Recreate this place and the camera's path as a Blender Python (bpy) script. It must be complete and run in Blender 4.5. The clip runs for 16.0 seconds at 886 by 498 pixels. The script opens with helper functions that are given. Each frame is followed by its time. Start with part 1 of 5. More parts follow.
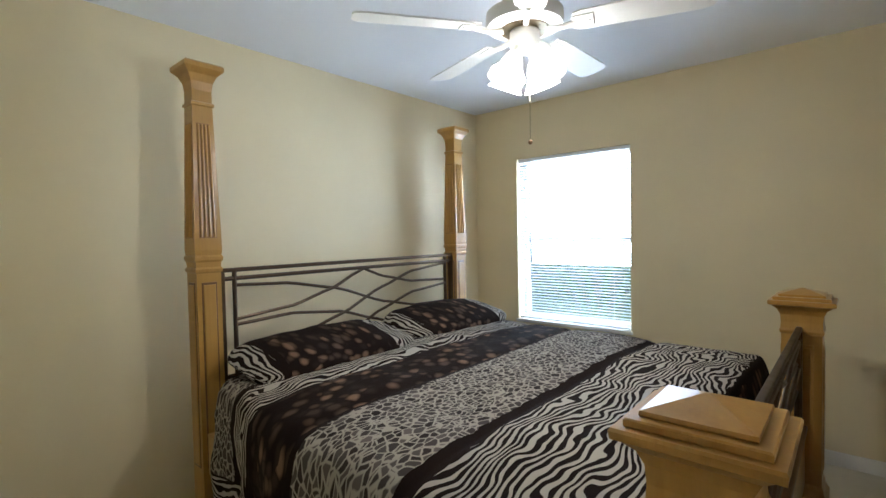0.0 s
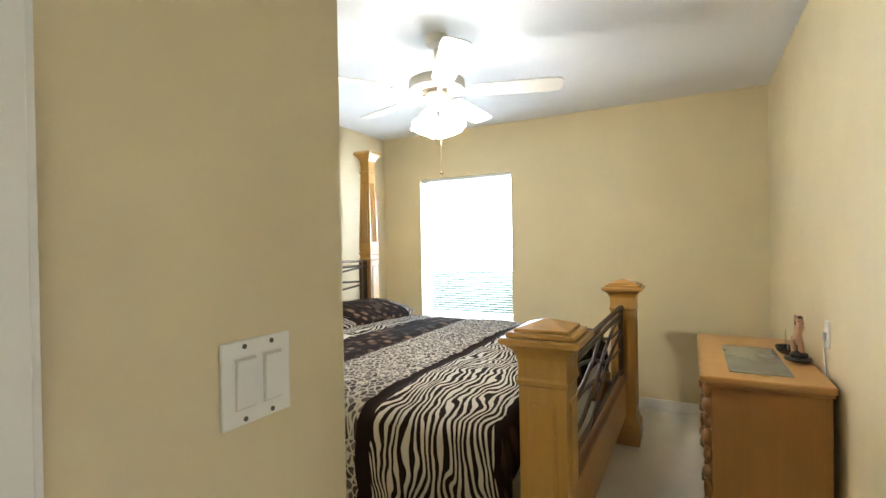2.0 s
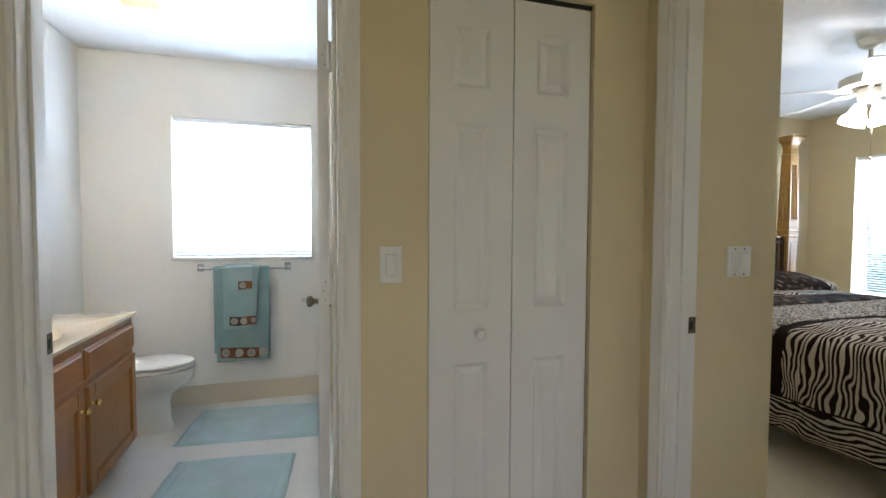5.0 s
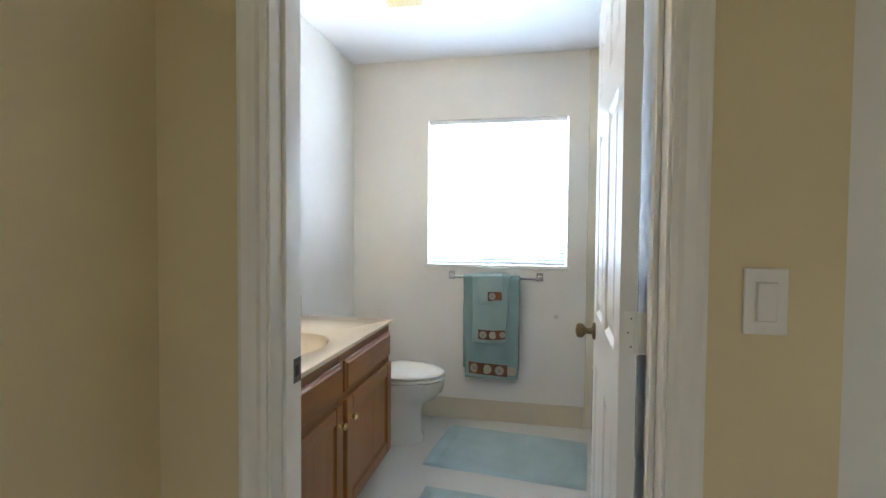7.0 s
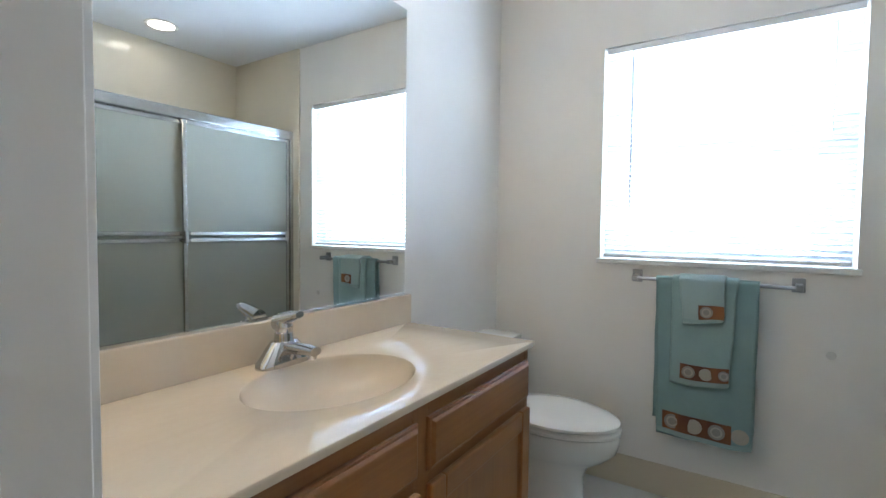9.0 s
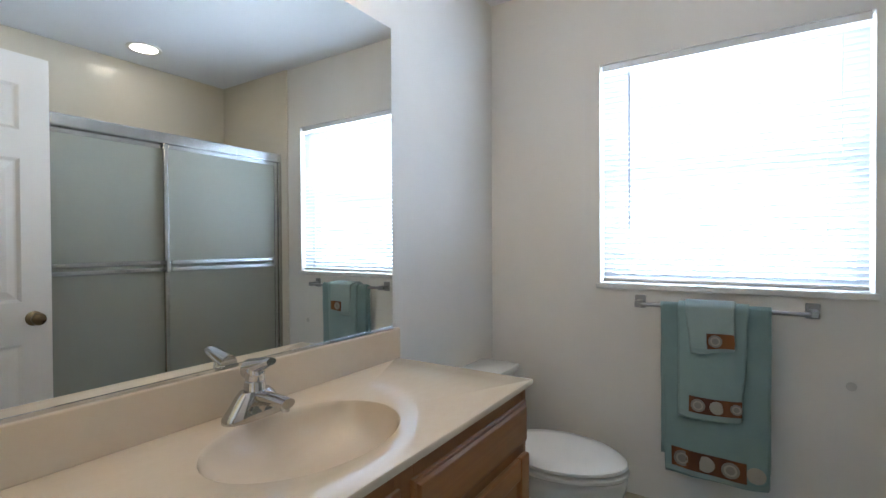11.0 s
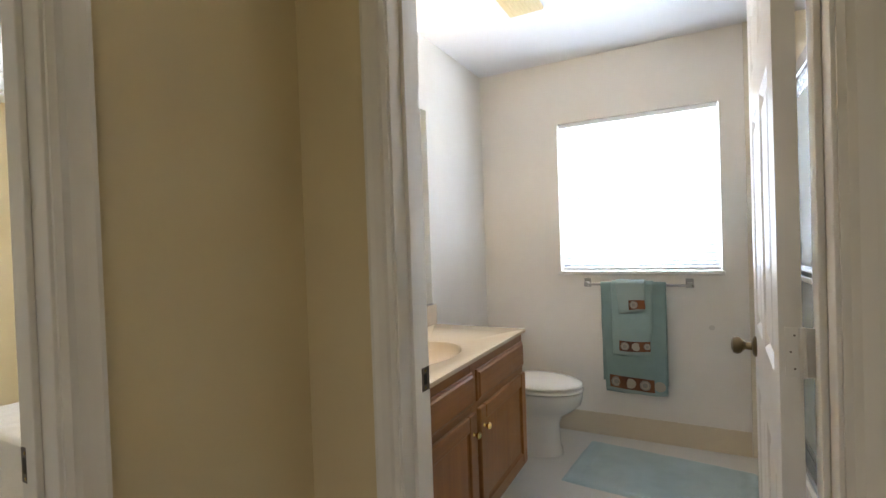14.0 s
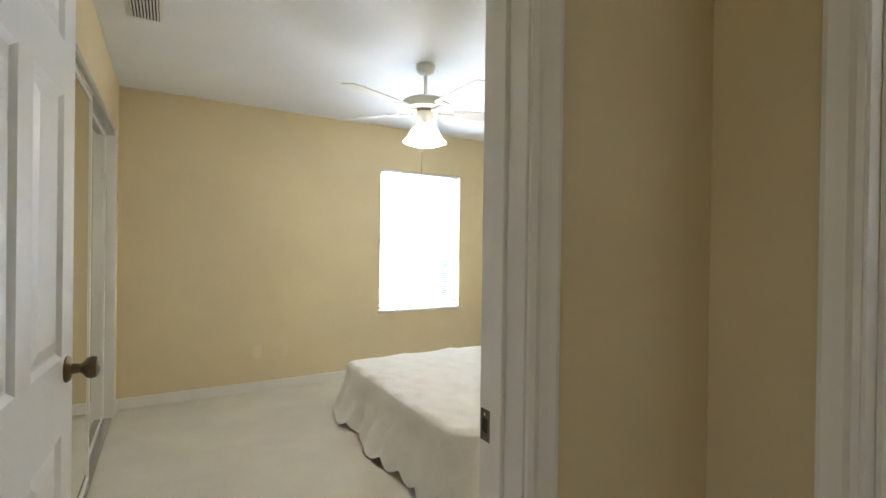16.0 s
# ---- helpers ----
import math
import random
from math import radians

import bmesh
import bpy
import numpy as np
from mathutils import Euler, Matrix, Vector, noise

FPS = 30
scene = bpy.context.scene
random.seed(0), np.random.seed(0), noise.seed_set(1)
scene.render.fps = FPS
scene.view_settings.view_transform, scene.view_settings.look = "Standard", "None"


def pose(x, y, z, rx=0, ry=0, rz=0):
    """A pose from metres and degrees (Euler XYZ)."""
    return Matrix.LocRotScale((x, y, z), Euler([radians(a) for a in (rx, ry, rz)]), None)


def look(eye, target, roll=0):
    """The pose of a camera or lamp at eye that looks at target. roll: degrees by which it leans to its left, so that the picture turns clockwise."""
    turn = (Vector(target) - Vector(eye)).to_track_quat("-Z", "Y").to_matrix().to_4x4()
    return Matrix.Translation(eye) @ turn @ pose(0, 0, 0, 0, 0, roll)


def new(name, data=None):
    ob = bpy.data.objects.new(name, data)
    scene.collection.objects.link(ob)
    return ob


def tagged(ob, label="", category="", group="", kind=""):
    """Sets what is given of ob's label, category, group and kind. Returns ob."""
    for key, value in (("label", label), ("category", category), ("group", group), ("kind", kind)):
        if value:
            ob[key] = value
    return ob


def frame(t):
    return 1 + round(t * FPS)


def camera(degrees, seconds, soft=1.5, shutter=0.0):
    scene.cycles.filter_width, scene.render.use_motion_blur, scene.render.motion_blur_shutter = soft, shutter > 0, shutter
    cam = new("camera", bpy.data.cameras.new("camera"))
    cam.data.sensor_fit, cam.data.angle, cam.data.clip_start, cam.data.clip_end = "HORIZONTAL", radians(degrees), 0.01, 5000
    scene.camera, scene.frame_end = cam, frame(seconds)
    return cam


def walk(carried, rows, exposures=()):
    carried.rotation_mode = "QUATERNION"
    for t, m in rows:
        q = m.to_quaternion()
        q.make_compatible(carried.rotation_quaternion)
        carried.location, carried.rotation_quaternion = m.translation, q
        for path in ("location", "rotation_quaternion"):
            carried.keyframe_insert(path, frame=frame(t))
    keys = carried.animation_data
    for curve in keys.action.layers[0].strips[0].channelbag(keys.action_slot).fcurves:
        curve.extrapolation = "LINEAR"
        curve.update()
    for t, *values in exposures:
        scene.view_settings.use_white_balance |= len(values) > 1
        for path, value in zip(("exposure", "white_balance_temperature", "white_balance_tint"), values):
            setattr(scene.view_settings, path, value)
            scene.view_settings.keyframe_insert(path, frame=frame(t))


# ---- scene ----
cam = camera(86.8, 16.0)
PATH = [
    (0, (0.361, 0.233, 1.342), (-0.956, 1.738, 1.279), -1.1),
    (0.5, (0.398, 0.089, 1.341), (-0.86, 1.643, 1.303), -1.2),
    (1, (0.449, -0.055, 1.331), (-0.668, 1.604, 1.313), -1.8),
    (1.5, (0.501, -0.179, 1.325), (-0.475, 1.567, 1.312), -1.2),
    (2, (0.595, -0.393, 1.302), (-0.34, 1.375, 1.289), -1.0),
    (2.5, (0.701, -0.675, 1.294), (-0.308, 1.052, 1.299), -1.6),
    (3, (0.834, -0.948, 1.272), (-0.356, 0.659, 1.268), -1.5),
    (3.5, (0.973, -1.119, 1.27), (-0.435, 0.302, 1.264), -0.5),
    (4, (1.19, -1.304, 1.25), (-0.457, -0.172, 1.209), 0.1),
    (4.5, (1.339, -1.466, 1.256), (-0.478, -0.633, 1.189), 0.8),
    (5, (1.445, -1.554, 1.24), (-0.466, -0.969, 1.156), 0.3),
    (7.5, (0.637, -1.681, 1.241), (-1.276, -2.263, 1.182), 0.6),
    (8, (0.368, -1.686, 1.226), (-1.482, -2.442, 1.168), 0.5),
    (8.5, (0.179, -1.711, 1.193), (-1.575, -2.668, 1.117), 0.6),
    (9, (0.016, -1.815, 1.165), (-1.659, -2.904, 1.075), 0.7),
    (11.5, (-0.098, -1.85, 1.248), (-1.788, -2.921, 1.242), -0.5),
    (12, (0.041, -1.771, 1.279), (-1.692, -2.768, 1.266), -1.0),
    (12.5, (0.219, -1.729, 1.269), (-1.548, -2.665, 1.277), -1.0),
    (13, (0.458, -1.681, 1.28), (-1.325, -2.587, 1.284), -1.3),
    (13.5, (0.699, -1.663, 1.262), (-1.105, -2.527, 1.263), -1.5),
    (14, (0.89, -1.634, 1.253), (-0.879, -2.567, 1.225), -2.0),
    (14.5, (1.031, -1.611, 1.261), (-0.618, -2.744, 1.239), -1.5),
    (15, (1.097, -1.649, 1.258), (-0.362, -3.017, 1.259), -0.3),
    (15.5, (1.097, -1.741, 1.245), (-0.132, -3.319, 1.244), 0.4),
    (16, (1.051, -1.896, 1.242), (0.038, -3.621, 1.232), 0.8),
]
EXPOSURES = [
    (0.0, 0.32, 5700, 11), (1.5, 1.12, 6100, 10), (3.0, 1.35, 6500, 12), (4.0, 0.82, 6500, 14), (5.0, 0.58, 5850, 12), (7.5, 0.3, 6000, 12),
    (9.0, 0.1, 5750, 13), (11.5, -0.25, 6050, 16), (12.5, -0.12, 6300, 16), (14.0, 0.22, 6650, 17), (14.6, 0.42, 6400, 15), (15.2, 0.45, 6300, 15), (16.0, 0.22, 6350, 14),
]
walk(cam, [(t, look(eye, target, roll)) for t, eye, target, roll in PATH], EXPOSURES)
DAY1, DAY2, DAY3, FILLH = 480.0, 1500.0, 700.0, 3.4
LAMP, GLOBE, FANLIGHT = 10.0, 28.0, 17.0

# ---- world, sun and daylight ----
world = bpy.data.worlds.new("world")
scene.world = world
world.use_nodes = True
wn = world.node_tree.nodes
sky = wn.new("ShaderNodeTexSky")
sky.sky_type = "NISHITA"
sky.sun_disc = False
sky.sun_elevation, sky.sun_rotation = radians(55), radians(140)
world.node_tree.links.new(sky.outputs[0], wn["Background"].inputs[0])
wn["Background"].inputs[1].default_value = 0.15

sun = new("sun", bpy.data.lights.new("sun", "SUN"))
sun.data.energy, sun.data.angle, sun.data.color = 4.0, radians(0.5), (1.0, 0.95, 0.86)
sun.matrix_world = look((20, -14, 30), (0, 0, 0))


def daylight(name, place, aim, width, height, watts):
    """Area lamp: stands in for skylight outside a window; also used as hall fill."""
    lamp = new(name, bpy.data.lights.new(name, "AREA"))
    lamp.data.shape, lamp.data.size, lamp.data.size_y = "RECTANGLE", width, height
    lamp.data.energy, lamp.data.color = watts, (0.70, 0.85, 1.0)
    lamp.matrix_world = look(place, aim)
    return lamp


daylight("daylight_bedroom", (-1.36, 5.3, 2.1), (-1.36, 3.75, 1.95), 2.6, 2.3, DAY1)
daylight("daylight_bath", (-3.75, -1.2, 1.8), (-2.3, -1.2, 1.95), 5.2, 2.4, DAY2)
daylight("daylight_guest", (-1.25, -7.75, 1.55), (-1.25, -6.26, 1.45), 2.2, 2.8, DAY3)
# added fill beyond the hall's east end, warm; its source is unseen
hall_fill = daylight("hall_fill_light", (3.4, -1.45, 1.9), (1.5, -1.45, 1.0), 1.3, 1.4, FILLH)
hall_fill.data.color = (1.0, 0.44, 0.15)


# ---- materials ----
def sock(nt, value, socket):
    if isinstance(value, bpy.types.NodeSocket):
        nt.links.new(value, socket)
    else:
        socket.default_value = value


class Nodes:
    """A short hand for node trees."""

    def __init__(self, name):
        self.mat = bpy.data.materials.new(name)
        self.mat.use_nodes = True
        self.nt = self.mat.node_tree
        self.bsdf = self.nt.nodes["Principled BSDF"]
        self.co = self.nt.nodes.new("ShaderNodeTexCoord")

    def add(self, kind, out=0, **ins):
        node = self.nt.nodes.new(kind)
        for key, value in ins.items():
            sock(self.nt, value, node.inputs[key.replace("_", " ")])
        return node.outputs[out]

    def math(self, op, a, b=0.0, c=0.0):
        node = self.nt.nodes.new("ShaderNodeMath")
        node.operation = op
        for i, v in enumerate((a, b, c)):
            sock(self.nt, v, node.inputs[i])
        return node.outputs[0]

    def scale(self, v, s):
        node = self.nt.nodes.new("ShaderNodeMapping")
        sock(self.nt, v, node.inputs[0])
        node.inputs["Scale"].default_value = s
        return node.outputs[0]

    def noise(self, v, scale, detail=3.0, rough=0.55):
        return self.add("ShaderNodeTexNoise", Vector=v, Scale=scale, Detail=detail, Roughness=rough)

    def ramp(self, fac, *stops):
        node = self.nt.nodes.new("ShaderNodeValToRGB")
        sock(self.nt, fac, node.inputs[0])
        el = node.color_ramp.elements
        while len(el) < len(stops):
            el.new(0.5)
        for e, (p, c) in zip(el, stops):
            e.position, e.color = p, (*c, 1) if len(c) == 3 else c
        return node.outputs[0]

    def mix(self, fac, a, b):
        node = self.nt.nodes.new("ShaderNodeMix")
        node.data_type = "RGBA"
        sock(self.nt, fac, node.inputs[0])
        for v, i in ((a, 6), (b, 7)):
            sock(self.nt, (*v, 1) if isinstance(v, tuple) and len(v) == 3 else v, node.inputs[i])
        return node.outputs[2]

    def bump(self, height, strength, distance):
        out = self.add("ShaderNodeBump", Height=height, Strength=strength, Distance=distance)
        self.nt.links.new(out, self.bsdf.inputs["Normal"])

    def done(self, color=None, rough=None, **ins):
        if color is not None:
            sock(self.nt, (*color, 1) if isinstance(color, tuple) and len(color) == 3 else color, self.bsdf.inputs["Base Color"])
        if rough is not None:
            sock(self.nt, rough, self.bsdf.inputs["Roughness"])
        for key, value in ins.items():
            sock(self.nt, value, self.bsdf.inputs[key.replace("_", " ")])
        return self.mat


def shade(c, f):
    return tuple(min(1.0, x * f) for x in c)


def painted(name, color, rough, grain=240, relief=0.25, depth=0.0008, patch=0.04):
    n = Nodes(name)
    p = n.co.outputs["Object"]
    big = n.noise(p, 1.7, 4)
    fine = n.noise(p, grain, 3)
    n.bump(n.math("ADD", fine, n.math("MULTIPLY", n.noise(p, grain / 9, 2), 0.8)), relief, depth)
    return n.done(n.ramp(big, (0.3, shade(color, 1 - patch)), (0.7, shade(color, 1 + patch))), n.ramp(n.noise(p, 9, 4), (0.3, (rough - 0.05,) * 3), (0.7, (rough + 0.05,) * 3)))


def wooden(name, dark, light, axis=2, rough=0.34, size=1.0):
    n = Nodes(name)
    def along(across, length):
        s = [across * size] * 3
        s[axis] = length * size
        return n.scale(n.co.outputs["Object"], s)
    figure = n.noise(along(22, 0.8), 1.0, 2, 0.5)
    grain = n.noise(along(95, 1.6), 1.0, 3, 0.6)
    pores = n.noise(along(420, 9.0), 1.0, 2, 0.6)
    tone = n.math("ADD", n.math("MULTIPLY", figure, 0.5), n.math("MULTIPLY", grain, 0.5))
    base = n.ramp(tone, (0.22, dark), (0.78, light))
    base = n.mix(n.math("MULTIPLY", n.ramp(pores, (0.40, (1, 1, 1)), (0.56, (0, 0, 0))), 0.08), base, shade(dark, 0.7))
    n.bump(pores, 0.06, 0.0003)
    return n.done(base, n.ramp(n.noise(n.co.outputs["Object"], 14, 3), (0.3, (rough - 0.02,) * 3), (0.7, (rough + 0.05,) * 3)))


def metal(name, color, rough, wear=0.08):
    n = Nodes(name)
    smear = n.noise(n.co.outputs["Object"], 30, 4)
    return n.done(n.ramp(smear, (0.3, shade(color, 0.88)), (0.7, color)), n.ramp(smear, (0.3, (max(0.02, rough - wear / 2),) * 3), (0.75, (rough + wear,) * 3)), Metallic=1.0)


def glowing(name, color, strength):
    n = Nodes(name)
    return n.done(color, 0.4, Emission_Color=(*color, 1), Emission_Strength=strength)


def fabric(name, color, weave=420, rough=0.95, depth=0.0015, patch=0.10, big=6.0):
    n = Nodes(name)
    p = n.co.outputs["Object"]
    tuft = n.noise(p, weave, 3, 0.7)
    soft = n.noise(p, big, 4)
    base = n.ramp(soft, (0.3, shade(color, 1 - patch)), (0.7, shade(color, 1 + patch)))
    base = n.mix(n.math("MULTIPLY", n.ramp(tuft, (0.35, (1, 1, 1)), (0.6, (0, 0, 0))), 0.35), base, shade(color, 0.62))
    n.bump(n.math("ADD", tuft, n.math("MULTIPLY", n.noise(p, weave / 12, 3), 0.8)), 0.6, depth)
    return n.done(base, rough, Sheen_Weight=0.25)


WALL = painted("wall_paint", (0.69, 0.583, 0.366), 0.62)
BATHWALL = painted("bath_wall_paint", (0.76, 0.735, 0.68), 0.55)
CEIL = painted("ceiling_paint", (0.82, 0.83, 0.84), 0.8, 90, 0.22, 0.0018, 0.02)
TRIM = painted("trim_enamel", (0.78, 0.755, 0.70), 0.36, 60, 0.04, 0.0004, 0.025)
DOORWHITE = painted("door_enamel", (0.80, 0.785, 0.75), 0.33, 70, 0.05, 0.0004, 0.02)
DOORFOLD = painted("closet_door_enamel", (0.80, 0.785, 0.75), 0.45, 70, 0.05, 0.0004, 0.02)
CARPET = fabric("cream_carpet", (0.66, 0.615, 0.50), 330, 1.0, 0.004, 0.07, 3.0)
COVERLET = fabric("white_quilt", (0.80, 0.765, 0.70), 200, 0.9, 0.006, 0.04, 9.0)
# one towel teal, with its shaded and lit tones put into the colour
TOWELSHADE = fabric("shaded_teal_towel", (0.225, 0.335, 0.325), 520, 1.0, 0.003, 0.06, 8.0)
TOWELLIT = fabric("lit_teal_towel", (0.275, 0.395, 0.385), 520, 1.0, 0.003, 0.06, 8.0)
MATBLUE = fabric("blue_bath_mat", (0.40, 0.53, 0.545), 300, 1.0, 0.006, 0.10, 5.0)
OAK = wooden("honey_oak", (0.345, 0.178, 0.036), (0.455, 0.252, 0.056), 2, 0.30)
OAKY = wooden("honey_oak_across", (0.35, 0.178, 0.038), (0.455, 0.247, 0.058), 1, 0.32)
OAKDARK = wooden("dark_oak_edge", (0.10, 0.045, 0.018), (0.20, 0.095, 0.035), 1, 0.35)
CABINET = wooden("vanity_oak", (0.205, 0.078, 0.019), (0.345, 0.147, 0.041), 2, 0.34)
CABINETX = wooden("vanity_oak_across", (0.205, 0.078, 0.019), (0.335, 0.142, 0.040), 0, 0.34)
DRESSER = wooden("dresser_oak", (0.335, 0.155, 0.038), (0.41, 0.20, 0.056), 2, 0.34)
DRESSERTOP = wooden("dresser_top_oak", (0.46, 0.235, 0.068), (0.52, 0.28, 0.085), 1, 0.32)
# darker oak stands for the shade between the post reeds
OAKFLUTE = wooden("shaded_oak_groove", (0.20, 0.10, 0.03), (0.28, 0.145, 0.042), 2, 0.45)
CARVED = wooden("carved_brown", (0.16, 0.070, 0.022), (0.34, 0.165, 0.055), 2, 0.4)
BRONZE = metal("bronze_tube", (0.095, 0.062, 0.038), 0.42)
CHROME = metal("chrome", (0.66, 0.67, 0.69), 0.07, 0.05)
ALU = metal("bright_aluminium", (0.58, 0.59, 0.60), 0.20, 0.08)
NICKEL = metal("antique_nickel", (0.215, 0.165, 0.095), 0.30)
BRASS = metal("polished_brass", (0.78, 0.57, 0.22), 0.16)
STEEL = metal("strike_steel", (0.16, 0.14, 0.12), 0.4)
PORCELAIN = painted("porcelain", (0.80, 0.78, 0.72), 0.10, 20, 0.02, 0.0003, 0.015)
# black that stands for shade in holes, slots and the closet head gap
DARK = painted("shadow_black", (0.012, 0.011, 0.010), 0.6)
FANWHITE = painted("fan_enamel", (0.78, 0.76, 0.70), 0.35, 60, 0.05, 0.0004, 0.02)
CREAMPLATE = painted("cream_plate", (0.72, 0.62, 0.43), 0.4, 60, 0.03, 0.0003, 0.015)
PLATE = painted("plate_plastic", (0.80, 0.78, 0.73), 0.35, 60, 0.03, 0.0003, 0.015)
GAPSHADE = painted("plate_gap_shade", (0.60, 0.56, 0.49), 0.6)
VENTYELLOW = painted("yellowed_plastic", (0.72, 0.60, 0.33), 0.45)
TILEWALL = painted("shower_panel", (0.70, 0.645, 0.52), 0.16, 12, 0.04, 0.0006, 0.03)
BLACKGLOSS = painted("black_gloss", (0.015, 0.014, 0.013), 0.12)
FIGURE = painted("figurine_clay", (0.50, 0.27, 0.15), 0.45, 60, 0.3, 0.002, 0.35)
LAMPGLASS = glowing("lit_frosted_shade", (1.0, 0.96, 0.89), LAMP)
BULB = glowing("lit_globe_bulb", (1.0, 0.80, 0.54), GLOBE)
DOWNLIGHT = glowing("lit_downlight", (1.0, 0.86, 0.66), 22.0)


def marble():
    n = Nodes("cultured_marble")
    p = n.co.outputs["Object"]
    warp = n.noise(p, 3.2, 6, 0.65)
    veins = n.noise(n.scale(p, (1, 2.2, 1)), 5.5, 6, 0.7)
    base = n.ramp(veins, (0.30, (0.66, 0.545, 0.40)), (0.55, (0.685, 0.575, 0.425)), (0.78, (0.71, 0.61, 0.465)))
    base = n.mix(n.math("MULTIPLY", warp, 0.3), base, (0.67, 0.555, 0.41))
    return n.done(base, n.ramp(warp, (0.3, (0.07,) * 3), (0.7, (0.14,) * 3)), Specular_IOR_Level=0.5)


MARBLE = marble()


def stone_inset():
    n = Nodes("grey_glass_inset")
    p = n.co.outputs["Object"]
    return n.done(n.ramp(n.noise(p, 9, 5), (0.3, (0.14, 0.15, 0.125)), (0.7, (0.20, 0.205, 0.175))), 0.10)


INSET = stone_inset()


def glass(name, rough, color=(1, 1, 1)):
    n = Nodes(name)
    return n.done(color, rough, Transmission_Weight=1.0, IOR=1.45)


GLASS = glass("window_glass", 0.0)


def frosted():
    n = Nodes("obscure_glass")
    p = n.co.outputs["Object"]
    pebble = n.add("ShaderNodeTexVoronoi", Vector=p, Scale=130.0)
    n.bump(pebble, 0.15, 0.001)
    return n.done((0.52, 0.535, 0.47), 0.25, Transmission_Weight=0.45, IOR=1.18, Specular_IOR_Level=0.3)


FROST = frosted()
MIRROR = Nodes("mirror_silver").done((0.88, 0.90, 0.885), 0.0, Metallic=1.0)


def slatted():
    n = Nodes("blind_slat_vinyl")
    out = n.nt.nodes["Material Output"]
    n.done((0.74, 0.76, 0.78), 0.5)
    trans = n.add("ShaderNodeBsdfTranslucent", Color=(0.62, 0.66, 0.72, 1))
    n.nt.links.new(n.add("ShaderNodeMixShader", Fac=0.16), out.inputs[0])
    mixn = out.inputs[0].links[0].from_node
    n.nt.links.new(n.bsdf.outputs[0], mixn.inputs[1])
    n.nt.links.new(trans, mixn.inputs[2])
    return n.mat


SLAT = slatted()


def printed(name, shift):
    """The animal-print cloth: bands across the bed along the u of its map, in metres."""
    n = Nodes(name)
    uv = n.nt.nodes.new("ShaderNodeUVMap")
    uv.uv_map = "cloth"
    sep = n.nt.nodes.new("ShaderNodeSeparateXYZ")
    n.nt.links.new(uv.outputs[0], sep.inputs[0])
    u, v = sep.outputs[0], sep.outputs[1]
    dark, cream = (0.014, 0.0085, 0.0065), (0.38, 0.335, 0.27)
    # zebra: bands that wander and fork
    wander = n.noise(n.scale(uv.outputs[0], (4.6, 3.6, 1)), 1.0, 2.0, 0.42)
    fork = n.noise(n.scale(uv.outputs[0], (12, 5, 1)), 1.0, 1.5, 0.4)
    phase = n.math("ADD", n.math("MULTIPLY", u, 41.0), n.math("ADD", n.math("MULTIPLY", wander, 8.0), n.math("MULTIPLY", fork, 3.4)))
    wave = n.math("SINE", n.math("MULTIPLY", phase, 6.2832))
    swell = n.noise(n.scale(uv.outputs[0], (34, 9, 1)), 1.0, 1.5, 0.5)
    zebra = n.ramp(n.math("ADD", n.math("MULTIPLY_ADD", wave, 0.5, 0.5), n.math("MULTIPLY", n.math("SUBTRACT", swell, 0.5), 1.1)), (0.50, dark), (0.58, cream))
    # spotted: grey pebbles with pale joints
    warp = n.add("ShaderNodeTexNoise", 1, Vector=uv.outputs[0], Scale=14.0, Detail=2.0)
    wv = n.nt.nodes.new("ShaderNodeVectorMath")
    wv.operation = "MULTIPLY_ADD"
    n.nt.links.new(warp, wv.inputs[0])
    wv.inputs[1].default_value = (0.03, 0.03, 0)
    n.nt.links.new(uv.outputs[0], wv.inputs[2])

    def cells(scale, feature, out):
        node = n.nt.nodes.new("ShaderNodeTexVoronoi")
        node.feature = feature
        n.nt.links.new(n.scale(wv.outputs[0], scale), node.inputs["Vector"])
        node.inputs["Scale"].default_value = 1.0
        return node.outputs[out]

    edge = cells((40, 28, 1), "DISTANCE_TO_EDGE", "Distance")
    tone = cells((40, 28, 1), "F1", "Color")
    cellgrey = n.ramp(tone, (0.1, (0.022, 0.017, 0.015)), (0.6, (0.065, 0.053, 0.047)), (0.9, (0.115, 0.095, 0.083)))
    leopard = n.mix(n.ramp(edge, (0.06, (0, 0, 0)), (0.12, (1, 1, 1))), shade(cream, 0.8), cellgrey)
    # pebbled: soft tan stones on near-black brown
    spot = cells((20, 15, 1), "F1", "Distance")
    stone = n.ramp(cells((20, 15, 1), "F1", "Color"), (0.2, (0.020, 0.013, 0.010)), (0.55, (0.060, 0.040, 0.028)), (0.85, (0.17, 0.10, 0.058)))
    pebble = n.mix(n.ramp(spot, (0.24, (1, 1, 1)), (0.56, (0, 0, 0))), dark, stone)
    edgeu = n.math("ADD", u, n.math("MULTIPLY", n.math("SUBTRACT", n.noise(uv.outputs[0], 9, 2), 0.5), 0.035))
    bands = ((-1.60, dark), (-1.565, zebra), (-1.375, dark), (-1.335, pebble), (-1.03, dark), (-0.985, leopard), (-0.545, dark), (-0.475, zebra), (0.0, dark), (0.025, pebble)) if not shift else ((0.11, dark), (0.15, pebble), (0.74, dark), (0.79, zebra))
    col = leopard if not shift else zebra
    for start, cloth in bands:
        col = n.mix(n.math("GREATER_THAN", edgeu, start), col, cloth)
